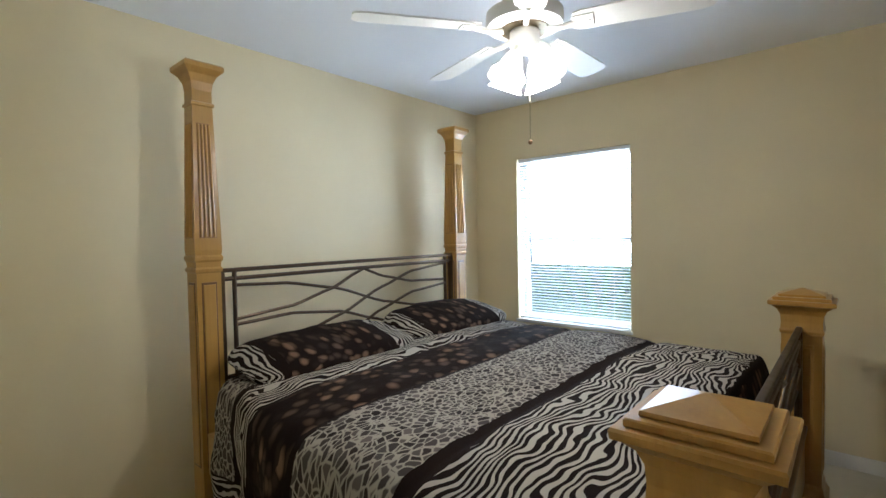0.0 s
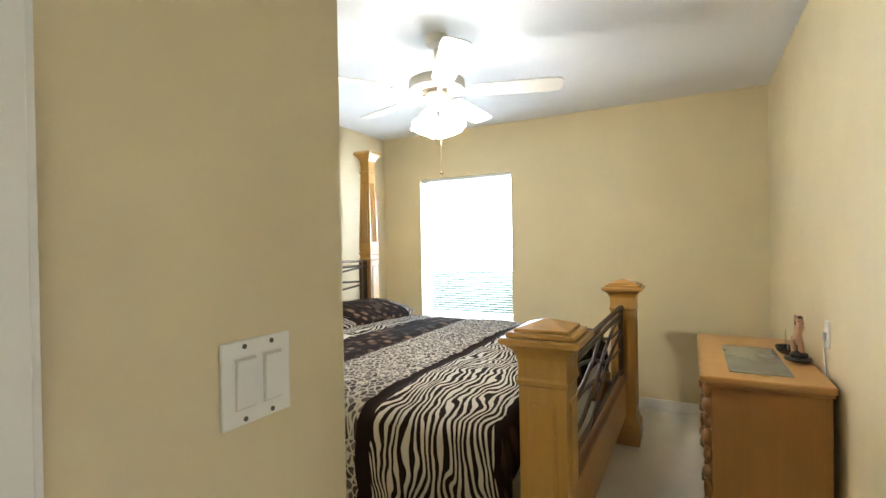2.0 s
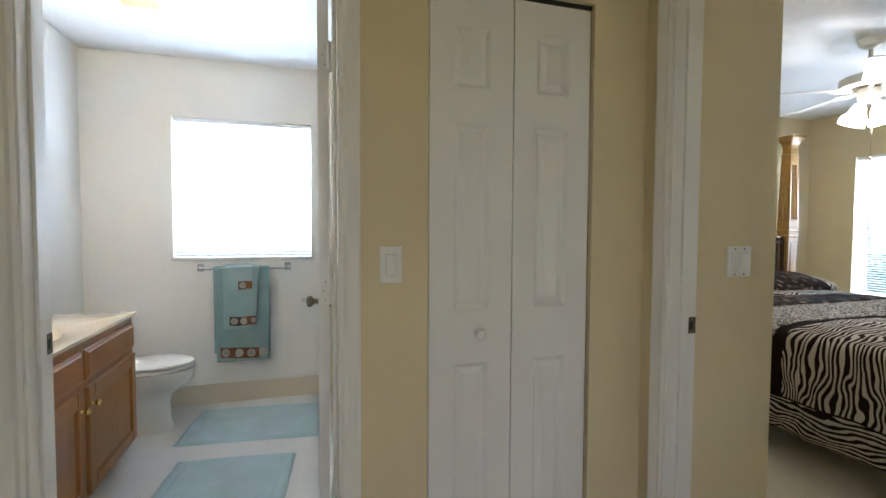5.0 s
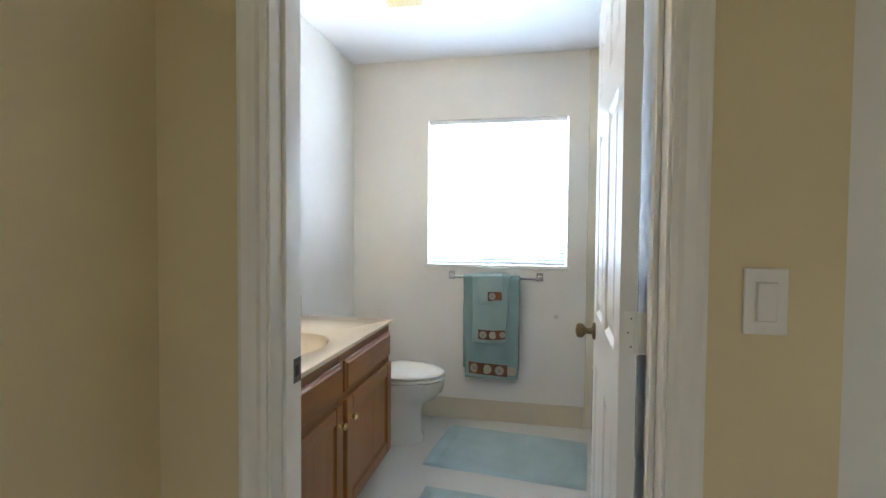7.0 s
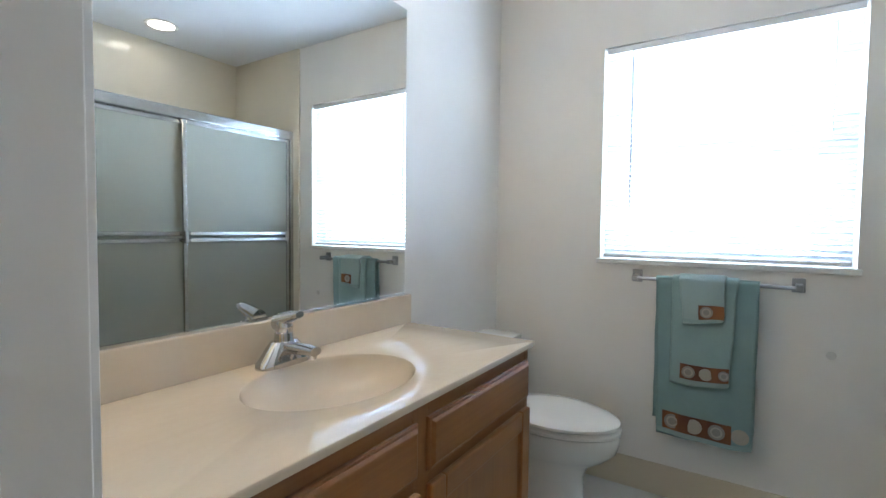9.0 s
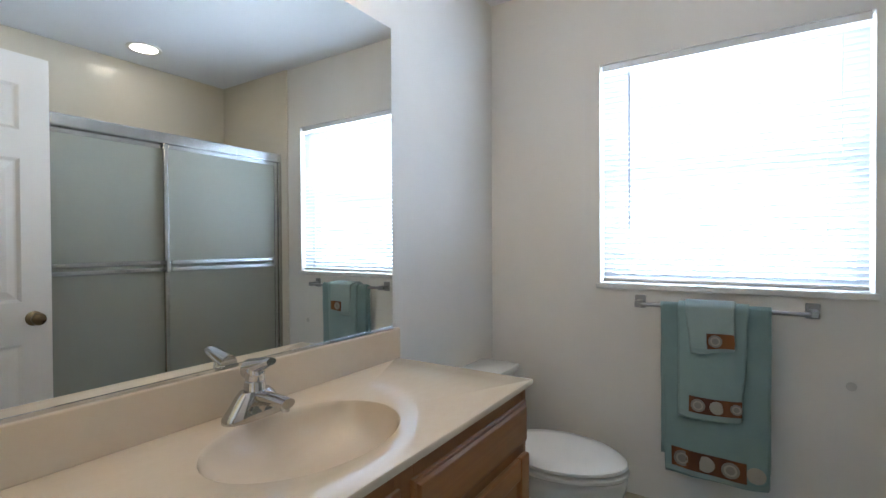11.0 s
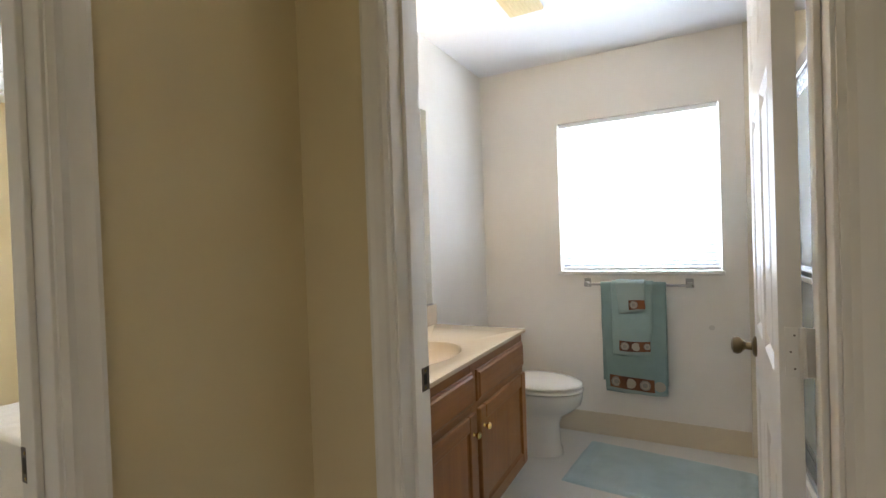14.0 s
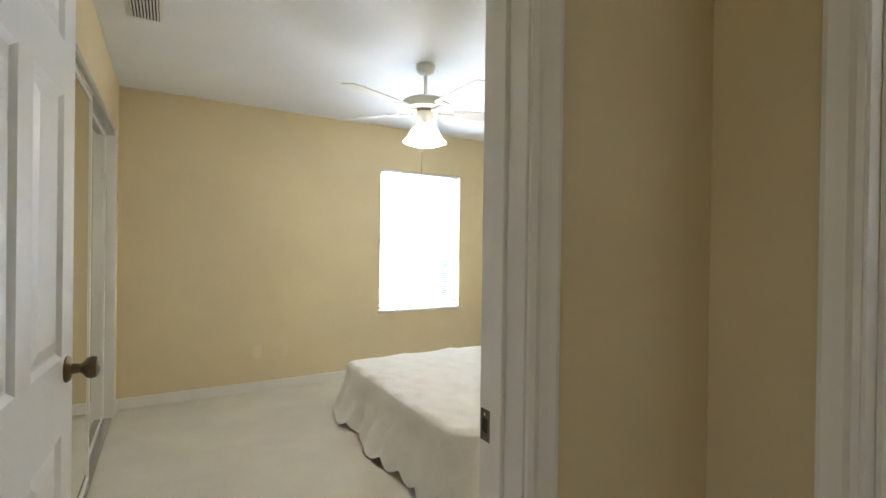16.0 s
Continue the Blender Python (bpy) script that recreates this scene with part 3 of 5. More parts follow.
def blind(name, m, w, z0, z1, tilt, label, drop=0.0):
    """Lowered mini blind hung inside a reveal."""
    root = empty(name, m, label=label, category="window blind")
    part("head_rail", box(0.008, w - 0.008, 0.012, 0.040, z1 - 0.030, z1 - 0.002, 0.002), SLATRAIL, root)
    lo = z0 + 0.016 + drop
    part("bottom_rail", box(0.012, w - 0.012, 0.014, 0.038, lo, lo + 0.016, 0.005), SLATRAIL, root)
    count = int((z1 - 0.045 - lo - 0.02) / 0.0235)
    r, c, s = 0.0127, math.cos(radians(tilt)), math.sin(radians(tilt))
    slat = rings([[(x, 0.026 + k * r * c, k * r * s + (1 - k * k) * 0.0022 + d) for k, d in ((-1, 0), (-0.5, 0), (0, 0), (0.5, 0), (1, 0), (1, -0.0006), (0, -0.0006), (-1, -0.0006))] for x in (0.012, w - 0.012)])
    first = part("slat", slat, SLAT, root)
    first.location.z = lo + 0.03
    for i in range(1, count):
        s2 = new("slat", first.data)
        s2.parent = root
        s2.location.z = lo + 0.03 + i * 0.0235
    for x in (0.13, w - 0.13):
        part("ladder_cord", box(x - 0.0007, x + 0.0007, 0.012, 0.0135, lo, z1 - 0.03), SLATRAIL, root)
    part("wand", tube([(0.127, 0.004, z1 - 0.03), (0.127, 0.002, z1 - 0.12), (0.127, 0.001, z1 - (z1 - z0) * 0.745)], 0.0035, 6), WAND, root, "clear tilt wand")
    part("cord", tube([(w - 0.09, 0.004, z1 - 0.03), (w - 0.09, 0.003, z1 - 0.5)], 0.0012, 5), SLATRAIL, root)
    return root


SLATRAIL = painted("blind_rail", (0.78, 0.79, 0.80), 0.4, 60, 0.03, 0.0003, 0.01)
WAND = painted("wand_plastic", (0.55, 0.55, 0.56), 0.2)
for title, m, (a0, a1, z0, z1), depth, tilt, drop in (
    ("bedroom", pose(-1.85, 3.754, 0), WIN1, 0.176, -24, 0.0),
    ("bath", pose(-2.29, -2.411, 0, 0, 0, 90), WINB, 0.17, -46, 0.0),
    ("guest", pose(-0.785, -6.264, 0, 0, 0, 180), WIN2, 0.176, -36, 0.055),
):
    window("window_" + title, m, a1 - a0, z0, z1, depth, "white single-hung window in a plaster reveal")
    blind("mini_blind", m, a1 - a0, z0 + 0.002, z1, tilt, "white mini blind lowered over the bright window", drop)

# ---- outdoors, seen through the blinds ----
tagged(put("ground", box(-60, 60, -60, 60, -0.55, -0.23), GRASS), "mown lawn round the house", "ground", kind="structure")
tagged(put("patio", box(-6, 5, 3.95, 8.0, -0.23, -0.14), PAVING), "pale concrete patio", "pavement", kind="structure")


def hedge(name, x0, x1, y0, y1, h, count, seed):
    rng = random.Random(seed)
    verts, faces = [], []
    for _ in range(count):
        c = Vector((rng.uniform(x0, x1), rng.uniform(y0, y1), 0))
        c.z = -0.23 + h * (0.55 + 0.45 * noise.noise(c * 0.9)) * rng.random() ** 0.6
        a = Vector((rng.gauss(0, 1), rng.gauss(0, 1), rng.gauss(0, 1))).normalized()
        b = a.cross(Vector((rng.gauss(0, 1), rng.gauss(0, 1), rng.gauss(0, 1)))).normalized()
        k, s = len(verts), rng.uniform(0.05, 0.11)
        verts += [c - a * s, c + b * s * 0.45, c + a * s, c - b * s * 0.45]
        faces.append((k, k + 1, k + 2, k + 3))
    mesh = bpy.data.meshes.new(name)
    mesh.from_pydata(verts, [], faces)
    mesh.materials.append(LEAF)
    return tagged(new(name, mesh), "leafy green garden hedge", "hedge", kind="stuff")


hedge("hedge", -9, 4, 9.0, 11.0, 2.0, 5000, 3)
# unseen slab added over the house; its overhang cuts sun and sky
roof = tagged(put("roof", box(-3.2, 3.4, -7.2, 4.7, 2.62, 2.80), TRIM), "unseen overhanging flat roof slab", "roof", kind="structure")


# ---- bedroom: four-poster bed ----
BX0, BX1, BY0, BY1 = -2.06, 0.171, 1.145, 3.06
bed = empty("four_poster_bed", label="honey oak four-poster bed with bronze metal headboard", category="bed")


def head_post(x, y):
    """A fluted tapering post on a panelled block, under a flared cap."""
    turning = ((0.058, FZ), (0.058, 1.1752), (0.063, 1.18), (0.065, 1.1945), (0.058, 1.2042), (0.06, 1.2283), (0.067, 1.238), (0.067, 1.2525), (0.061, 1.2622), (0.064, 1.2863), (0.0625, 1.3733), (0.048, 1.934), (0.047, 1.9823), (0.054, 1.9872), (0.054, 1.9997), (0.046, 2.0046), (0.046, 2.0597), (0.051, 2.0983), (0.066, 2.1322), (0.086, 2.1515), (0.091, 2.1583), (0.091, 2.1776), (0.083, 2.1853), (0.03, 2.1969), (0.002, 2.1989))
    post = part("head_post", squared(turning, x, y), OAK, bed)
    for dx, dy in ((1, 0), (0, -1), (0, 1)):
        def at(z, k, off):
            half = 0.0625 + (0.048 - 0.0625) * (z - 1.3733) / 0.561
            side = k * half
            return (x + dx * (half + off) + side * abs(dy), y + dy * (half + off) + side * abs(dx), z)
        # flat strip coloured like shaded grooves, with reeds up the taper
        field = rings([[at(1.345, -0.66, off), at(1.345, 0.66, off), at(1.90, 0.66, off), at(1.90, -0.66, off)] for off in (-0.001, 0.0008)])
        part("flute_shade", field, OAKFLUTE, post)
        for k in (-0.50, -0.167, 0.167, 0.50):
            part("flute", tube([at(1.350, k, 0.000), at(1.365, k, 0.001), at(1.880, k, 0.001), at(1.895, k, 0.0)], 0.0066, 8), OAK, post)
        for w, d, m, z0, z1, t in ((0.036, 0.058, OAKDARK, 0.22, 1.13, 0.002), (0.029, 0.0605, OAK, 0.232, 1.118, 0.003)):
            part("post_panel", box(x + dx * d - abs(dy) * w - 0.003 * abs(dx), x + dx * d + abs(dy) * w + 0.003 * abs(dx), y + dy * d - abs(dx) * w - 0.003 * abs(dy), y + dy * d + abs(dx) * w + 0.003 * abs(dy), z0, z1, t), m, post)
    part("bolt", lathe(((0.006, 0), (0.008, 0.004), (0.001, 0.006)), 8, pose(x, y + (0.06 if y < 2 else -0.06), 1.17, -90 if y < 2 else 90, 0, 0)), BRONZE, post)


def foot_post(x, y):
    post = part("foot_post", squared(((0.096, FZ), (0.100, FZ + 0.02), (0.100, 0.085), (0.090, 0.105), (0.084, 0.12), (0.084, 0.135), (0.077, 0.15), (0.077, 0.845), (0.082, 0.85), (0.084, 0.862), (0.080, 0.872), (0.078, 0.90), (0.081, 0.935), (0.092, 0.96), (0.112, 0.978), (0.125, 0.983), (0.127, 0.997), (0.124, 1.003)), x, y), OAK, bed)
    part("cap_tier", squared(((0.106, 1.003), (0.108, 1.006), (0.108, 1.016), (0.105, 1.019)), x, y), OAK, post)
    part("cap_tier", squared(((0.086, 1.0195), (0.088, 1.023), (0.087, 1.030), (0.004, 1.056)), x, y), OAK, post)
    for dx, dy in ((1, 0), (-1, 0), (0, -1), (0, 1)):
        w, d = 0.044, 0.077
        part("post_panel", box(x + dx * d - abs(dy) * w - 0.003 * abs(dx), x + dx * d + abs(dy) * w + 0.003 * abs(dx), y + dy * d - abs(dx) * w - 0.003 * abs(dy), y + dy * d + abs(dx) * w + 0.003 * abs(dy), 0.20, 0.80, 0.002), OAKY, post)
        w, d = 0.035, 0.079
        part("panel_face", box(x + dx * d - abs(dy) * w - 0.004 * abs(dx), x + dx * d + abs(dy) * w + 0.004 * abs(dx), y + dy * d - abs(dx) * w - 0.004 * abs(dy), y + dy * d + abs(dx) * w + 0.004 * abs(dy), 0.215, 0.785, 0.003), OAK, post)


head_post(BX0, 1.197)
head_post(BX0, 3.15)
foot_post(BX1, BY0)
foot_post(0.185, 3.02)


def grille(x, y0, y1, z0, z1, r, tag):
    """Metal panel: frame, inner uprights and bars that swell past one another."""
    root = part(tag, box(x - 0.012, x + 0.012, y0, y1, z1 - 0.022, z1, 0.004), BRONZE, bed, "bronze-brown metal top rail")
    for y in (y0 + 0.016, y1 - 0.016):
        part("upright", box(x - 0.013, x + 0.013, y - 0.016, y + 0.016, z0, z1 - 0.022, 0.003), BRONZE, root)
    for y in (y0 + 0.085, y1 - 0.085):
        part("upright", tube([(x, y, z0), (x, y, z1 - 0.02)], r * 1.15, 8), BRONZE, root)
    for z in (z1 - 0.055, z0 + 0.03):
        part("cross_bar", tube([(x, y0 + 0.016, z), (x, y1 - 0.016, z)], r * 1.1, 8), BRONZE, root)
    h, a, b, top = z1 - z0, y0 + 0.085, y1 - 0.085, z1 - 0.055
    paths = (
        ((0, 0.93), (0.18, 0.90), (0.38, 0.78), (0.62, 0.52), (0.80, 0.40), (1, 0.38)),
        ((0, 0.58), (0.20, 0.64), (0.36, 0.78), (0.48, 0.95), (0.52, 1.0)),
        ((0, 0.52), (0.2, 0.55), (0.40, 0.48), (0.58, 0.30), (0.72, 0.12), (0.80, 0.0)),
        ((0.0, 0.18), (0.20, 0.26), (0.40, 0.45), (0.60, 0.72), (0.78, 0.90), (1, 0.97)),
        ((0.50, 1.0), (0.62, 0.86), (0.78, 0.75), (1, 0.72)),
        ((0.30, 0.0), (0.42, 0.14), (0.58, 0.40), (0.78, 0.60), (1, 0.66)),
    )
    for k, path in enumerate(paths):
        pts = []
        for (p, q), (p2, q2) in zip(path, path[1:]):
            for s in range(5):
                t = s / 5
                pts.append((p + (p2 - p) * t, q + (q2 - q) * (t * t * (3 - 2 * t) * 0.3 + t * 0.7)))
        pts.append(path[-1])
        part("wavy_bar", tube([(x + (0.004 if k % 2 else -0.004), a + (b - a) * p, z0 + 0.03 + (top - z0 - 0.03) * q) for p, q in pts], r * 0.9, 7), BRONZE, root)
    return root


grille(BX0 + 0.01, 1.257, 3.09, 0.60, 1.19, 0.0105, "headboard_rail")
grille(0.178, 1.235, 2.93, 0.435, 0.885, 0.0105, "footboard_rail")
part("foot_board", box(0.150, 0.200, 1.222, 2.943, 0.145, 0.40, 0.004), OAKY, bed)
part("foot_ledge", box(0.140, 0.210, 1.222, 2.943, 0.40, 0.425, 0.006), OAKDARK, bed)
for y0 in (1.17, 3.03):
    part("side_rail", box(BX0 + 0.08, 0.09, y0 - 0.015, y0 + 0.015, 0.20, 0.40, 0.003), OAK, bed)
part("head_board_rail", box(BX0 - 0.012, BX0 + 0.018, 1.26, 3.07, 0.25, 0.50, 0.004), OAK, bed)

tagged(put("mattress", box(-1.98, 0.05, 1.19, 3.02, 0.30, 0.60, 0.06, None, 3), COVERLET, smooth=True), "thick white mattress under the bed cover", "mattress")


def cloth(name, rows, cols, place, uvof, material, smooth=True):
    """A grid of cloth with its own map; place(i, j) gives a point, uvof(i, j) metres of cloth."""
    verts = [place(i / rows, j / cols) for i in range(rows + 1) for j in range(cols + 1)]
    faces = [(i * (cols + 1) + j, i * (cols + 1) + j + 1, (i + 1) * (cols + 1) + j + 1, (i + 1) * (cols + 1) + j) for i in range(rows) for j in range(cols)]
    mesh = bpy.data.meshes.new(name)
    mesh.from_pydata(verts, [], faces)
    layer = mesh.uv_layers.new(name="cloth")
    uvs = [uvof(i / rows, j / cols) for i in range(rows + 1) for j in range(cols + 1)]
    flat = [c for loop in mesh.loops for c in uvs[loop.vertex_index]]
    layer.data.foreach_set("uv", flat)
    mesh.materials.append(material)
    mesh.polygons.foreach_set("use_smooth", [smooth] * len(mesh.polygons))
    return new(name, mesh)


CX0, CX1, CYA, CYB, CTOP = -1.79, 0.075, 1.085, 3.13, 0.665
SIDE = 0.52


def comforter_at(s, t):
    """s along the bed, t across: over the top and down both sides."""
    x = CX0 + (CX1 - CX0) * s
    width = CYB - CYA
    arc = t * (width + 2 * SIDE) - SIDE
    tuck = 0.10 * min(1.0, max(0.0, (-1.15 - x) / 0.55))
    nx = noise.noise(Vector((x * 2.3, arc * 2.3, 0.3)))
    fine = noise.noise(Vector((x * 7, arc * 7, 4.0)))
    puff = 0.018 * nx + 0.006 * fine
    # quilt seams sink a little between the bands
    for seam in (-1.375, -1.03, -0.51):
        puff -= 0.014 * math.exp(-((x - seam) / 0.03) ** 2)
    r = 0.09
    if arc < 0 or arc > width:
        d = -arc if arc < 0 else arc - width
        sgn = -1 if arc < 0 else 1
        edge = CYA + tuck if arc < 0 else CYB
        drop = max(0.0, d - 0.02)
        hang = SIDE - 0.0 + 0.04 * noise.noise(Vector((x * 1.7, 9.0, sgn)))
        drop = min(drop, hang)
        run = min(1.0, drop / 0.25)
        fold = run * (0.016 * math.sin(x * 17 + 3 * noise.noise(Vector((x * 2, 0, sgn)))) + 0.024 * noise.noise(Vector((x * 5.5 + drop * 3, drop * 4.5, sgn))) + 0.011 * noise.noise(Vector((x * 13 - drop * 8, drop * 9, 2.0 + sgn))))
        y = edge + sgn * (0.035 + 0.02 * min(1, d / 0.1) + fold + 0.02 * drop)
        z = CTOP - 0.035 - drop + puff * 0.4
        if d < 0.06:
            k = d / 0.06
            y, z = edge + sgn * 0.055 * k, CTOP + 0.012 - 0.045 * k * k - 0.02 * k + puff
    else:
        y = CYA + arc + tuck * (1 - arc / width)
        rim = min(arc, width - arc)
        z = CTOP + 0.012 + 0.035 * (1 - math.exp(-rim / 0.18)) + puff
    if s > 0.955:
        k = (s - 0.955) / 0.045
        z = z - 0.17 * k * k if z > 0.45 else z
        x = CX0 + (CX1 - CX0) * (0.955 + 0.03 * k)
    if arc < 0:
        # the near corner swings out towards the post
        x += 0.13 * max(0.0, (s - 0.75) / 0.25) ** 1.5 * min(1.0, -arc / 0.35)
        z += 0.10 * max(0.0, (s - 0.90) / 0.10) ** 2 * max(0.0, -arc / SIDE - 0.5) * 2
    return (x, y, max(z, 0.12))


comforter = cloth("comforter", 120, 130, comforter_at, lambda s, t: (CX0 + (CX1 - CX0) * s, t * (CYB - CYA + 2 * SIDE)), COMFORTER)
sol = comforter.modifiers.new("thickness", "SOLIDIFY")
sol.thickness, sol.offset = 0.012, -1
tagged(comforter, "zebra and pebble print comforter in brown, black and cream", "bedding")


SEAM = painted("seam_brown", (0.020, 0.013, 0.011), 0.8)


def seam(points):
    ob = part("quilt_seam", tube([(x, y, z + 0.0005) for x, y, z in points], 0.0028, 6), SEAM, comforter)
    return ob


def across(y):
    return (y - CYA + SIDE) / (CYB - CYA + 2 * SIDE)


for x in (-1.375, -1.03, -0.545, -0.475):
    s = (x - CX0) / (CX1 - CX0)
    seam([comforter_at(s, 0.06 + 0.88 * k / 70) for k in range(71)])
for y in (1.42, 2.10, 2.78):
    seam([comforter_at(0.66 + 0.29 * k / 24, across(y)) for k in range(25)])
    seam([comforter_at(0.42 + 0.225 * k / 20, across(y + 0.03)) for k in range(21)])


def pillow(cx, cy, cz, half, lean):
    """A long pillow lying across the bed head in its printed sham."""
    def at(s, t):
        a, b = 2 * s - 1, 2 * math.pi * t
        squash = (1 - abs(a) ** 3.2) ** 0.5 if abs(a) < 1 else 0.0
        px, pz = 0.23 * math.copysign(abs(math.cos(b)) ** 0.8, math.cos(b)), 0.088 * math.copysign(abs(math.sin(b)) ** 0.75, math.sin(b))
        squash_x = (1 - abs(a) ** 6) ** 0.5 if abs(a) < 1 else 0.0
        p = Vector((px * (0.35 + 0.65 * squash_x), half * a, pz * squash))
        p += 0.010 * noise.noise_vector(p * 6 + Vector((cx, cy, 0)))
        p = Matrix.Rotation(radians(lean), 3, "Y") @ p
        return (cx + p.x, cy + p.y, cz + p.z)
    ob = cloth("pillow", 40, 32, at, lambda s, t: (s * half * 2, (t if t < 0.5 else 1 - t) * 1.1), SHAM)
    return tagged(ob, "plump pillow in a dark pebble print sham with zebra ends", "pillow", group="pillows on the bed")


pillow(-1.74, 1.70, 0.745, 0.50, 10)
pillow(-1.76, 2.70, 0.755, 0.50, 12)

# ---- bedroom: dresser with figurine ----
dresser = empty("dresser", label="low oak dresser with carved front corners against the wall", category="dresser")
part("body", box(0.665, 1.075, 1.905, 2.835, 0.06, 0.705, 0.003), DRESSER, dresser)
part("plinth", box(0.672, 1.07, 1.915, 2.825, FZ, 0.06), DRESSER, dresser)
top = part("top", box(0.622, 1.085, 1.855, 2.875, 0.708, 0.737, 0.008), DRESSERTOP, dresser)
part("top_moulding", box(0.640, 1.078, 1.875, 2.855, 0.690, 0.708, 0.005), DRESSER, dresser)
part("top_inset", box(0.735, 0.965, 1.965, 2.56, 0.7368, 0.7405, 0.0015), INSET, dresser, "grey glass panel let into the top")
for i in range(3):
    z0 = 0.085 + i * 0.20
    for j in range(2):
        y0 = 1.95 + j * 0.425
        dr = part("drawer_front", box(0.650, 0.666, y0, y0 + 0.405, z0, z0 + 0.185, 0.004), DRESSER, dresser)
        part("handle", tube([(0.650, y0 + 0.16, z0 + 0.1), (0.632, y0 + 0.175, z0 + 0.092), (0.632, y0 + 0.25, z0 + 0.092), (0.650, y0 + 0.265, z0 + 0.1)], 0.005, 7), NICKEL, dr)
for y in (1.927, 2.813):
    bm = bmesh.new()
    for k in range(9):
        z = 0.09 + k * 0.072
        join(bm, ellipsoid((0.652, y, z), (0.020 + 0.006 * (k % 2), 0.020 + 0.005 * ((k + 1) % 3), 0.030 + 0.006 * (k % 3)), 10, 6))
        join(bm, ellipsoid((0.646, y - 0.012 + 0.024 * (k % 2), z + 0.03), (0.012, 0.010, 0.016), 8, 5))
    part("carved_pilaster", bm, CARVED, dresser, "carved brown corner ornament", True)


def figurine():
    """A small figure with raised arms on a dark oval base."""
    bm = bmesh.new()
    pieces = [(ellipsoid((0, 0, 0.014), (0.055, 0.060, 0.016), 18, 8), 1), (ellipsoid((0.004, 0, 0.034), (0.036, 0.040, 0.016), 16, 8), 1)]
    for k, pts, radii in (
        (0, ((-0.012, 0.014, 0.035), (-0.016, 0.012, 0.075), (-0.008, 0.006, 0.115)), (0.009, 0.012, 0.016)),
        (0, ((0.014, -0.012, 0.035), (0.010, -0.014, 0.072), (0.000, -0.006, 0.115)), (0.009, 0.012, 0.016)),
        (0, ((-0.004, 0, 0.105), (0.002, 0.002, 0.135), (0.008, 0.004, 0.160), (0.006, 0.004, 0.178)), (0.019, 0.015, 0.020, 0.010)),
        (0, ((0.008, 0.014, 0.165), (0.004, 0.040, 0.180), (-0.004, 0.030, 0.212)), (0.008, 0.007, 0.005)),
        (0, ((0.008, -0.012, 0.165), (0.012, -0.040, 0.178), (0.008, -0.046, 0.205)), (0.008, 0.007, 0.005)),
        (1, ((0.004, 0.050, 0.04), (0.002, 0.046, 0.12), (-0.004, 0.040, 0.205)), (0.004, 0.004, 0.003)),
    ):
        loops = []
        for (x, y, z), r in zip(pts, radii):
            loops.append([(x + r * math.cos(2 * math.pi * a / 10), y + r * math.sin(2 * math.pi * a / 10), z) for a in range(10)])
        pieces.append((rings(loops), k))
    pieces += [(ellipsoid((0.006, 0.004, 0.193), (0.012, 0.012, 0.015), 12, 8), 0), (ellipsoid((0.010, 0.006, 0.200), (0.013, 0.014, 0.012), 12, 8), 1)]
    for e, k in pieces:
        for f in e.faces:
            f.material_index = k
        join(bm, e)
    ob = put("figurine", bm, (FIGURE, BLACKGLOSS), smooth=True)
    ob.location = (1.025, 2.27, 0.7405)
    return tagged(ob, "small clay-coloured dancing figurine on a black base", "figurine")


figurine()
tray = empty("desk_ornament", pose(1.005, 2.44, 0.7405), label="black and silver boat-shaped ornament on the dresser", category="ornament")
part("hull", rings([[(0.045 * w * math.cos(a), 0.075 * w * math.sin(a), z) for a in [2 * math.pi * i / 18 for i in range(18)]] for w, z in ((0.5, 0.0), (0.8, 0.012), (1.0, 0.032), (0.97, 0.034), (0.75, 0.020))]), BLACKGLOSS, tray, "", True)
part("sail", rings([[(0, -0.05, 0.025), (0, 0.05, 0.025), (0, 0.02, 0.12)], [(0.003, -0.05, 0.025), (0.003, 0.05, 0.025), (0.003, 0.02, 0.12)]]), ALU, tray)


def plate(name, m, w, h, rockers, label, screws=None, shell=None):
    root = empty(name, m, label=label, category="light switch" if rockers else "outlet")
    part("cover", box(-w / 2, w / 2, -h / 2, h / 2, 0, 0.006, 0.0025), shell or PLATE, root)
    for i in range(max(rockers, 1)):
        x = (i - (max(rockers, 1) - 1) / 2) * 0.046
        if rockers:
            r = part("rocker_frame", box(x - 0.018, x + 0.018, -0.036, 0.036, 0.006, 0.0075, 0.0008), PLATE, root)
            # grey sheet on the frame paints the shade round the rocker
            part("rocker_gap_shade", box(x - 0.0168, x + 0.0168, -0.0345, 0.0345, 0.0074, 0.0078), GAPSHADE, root)
            q = part("rocker", box(x - 0.0152, x + 0.0152, -0.0325, 0.0325, 0.0078, 0.0118, 0.0012), PLATE, root)
            q.matrix_basis = pose(0, 0, 0.0, 2.5, 0, 0)
            for y in (-0.049, 0.049):
                part("screw", lathe(((0.0035, 0), (0.0035, 0.0012), (0.001, 0.0016)), 8, pose(x, y, 0.006)), screws or PLATE, root)
        else:
            for y in (-0.02, 0.02):
                part("socket", lathe(((0.017, 0), (0.017, 0.002), (0.001, 0.0022)), 16, pose(0, y, 0.006)), shell or PLATE, root)
    return root


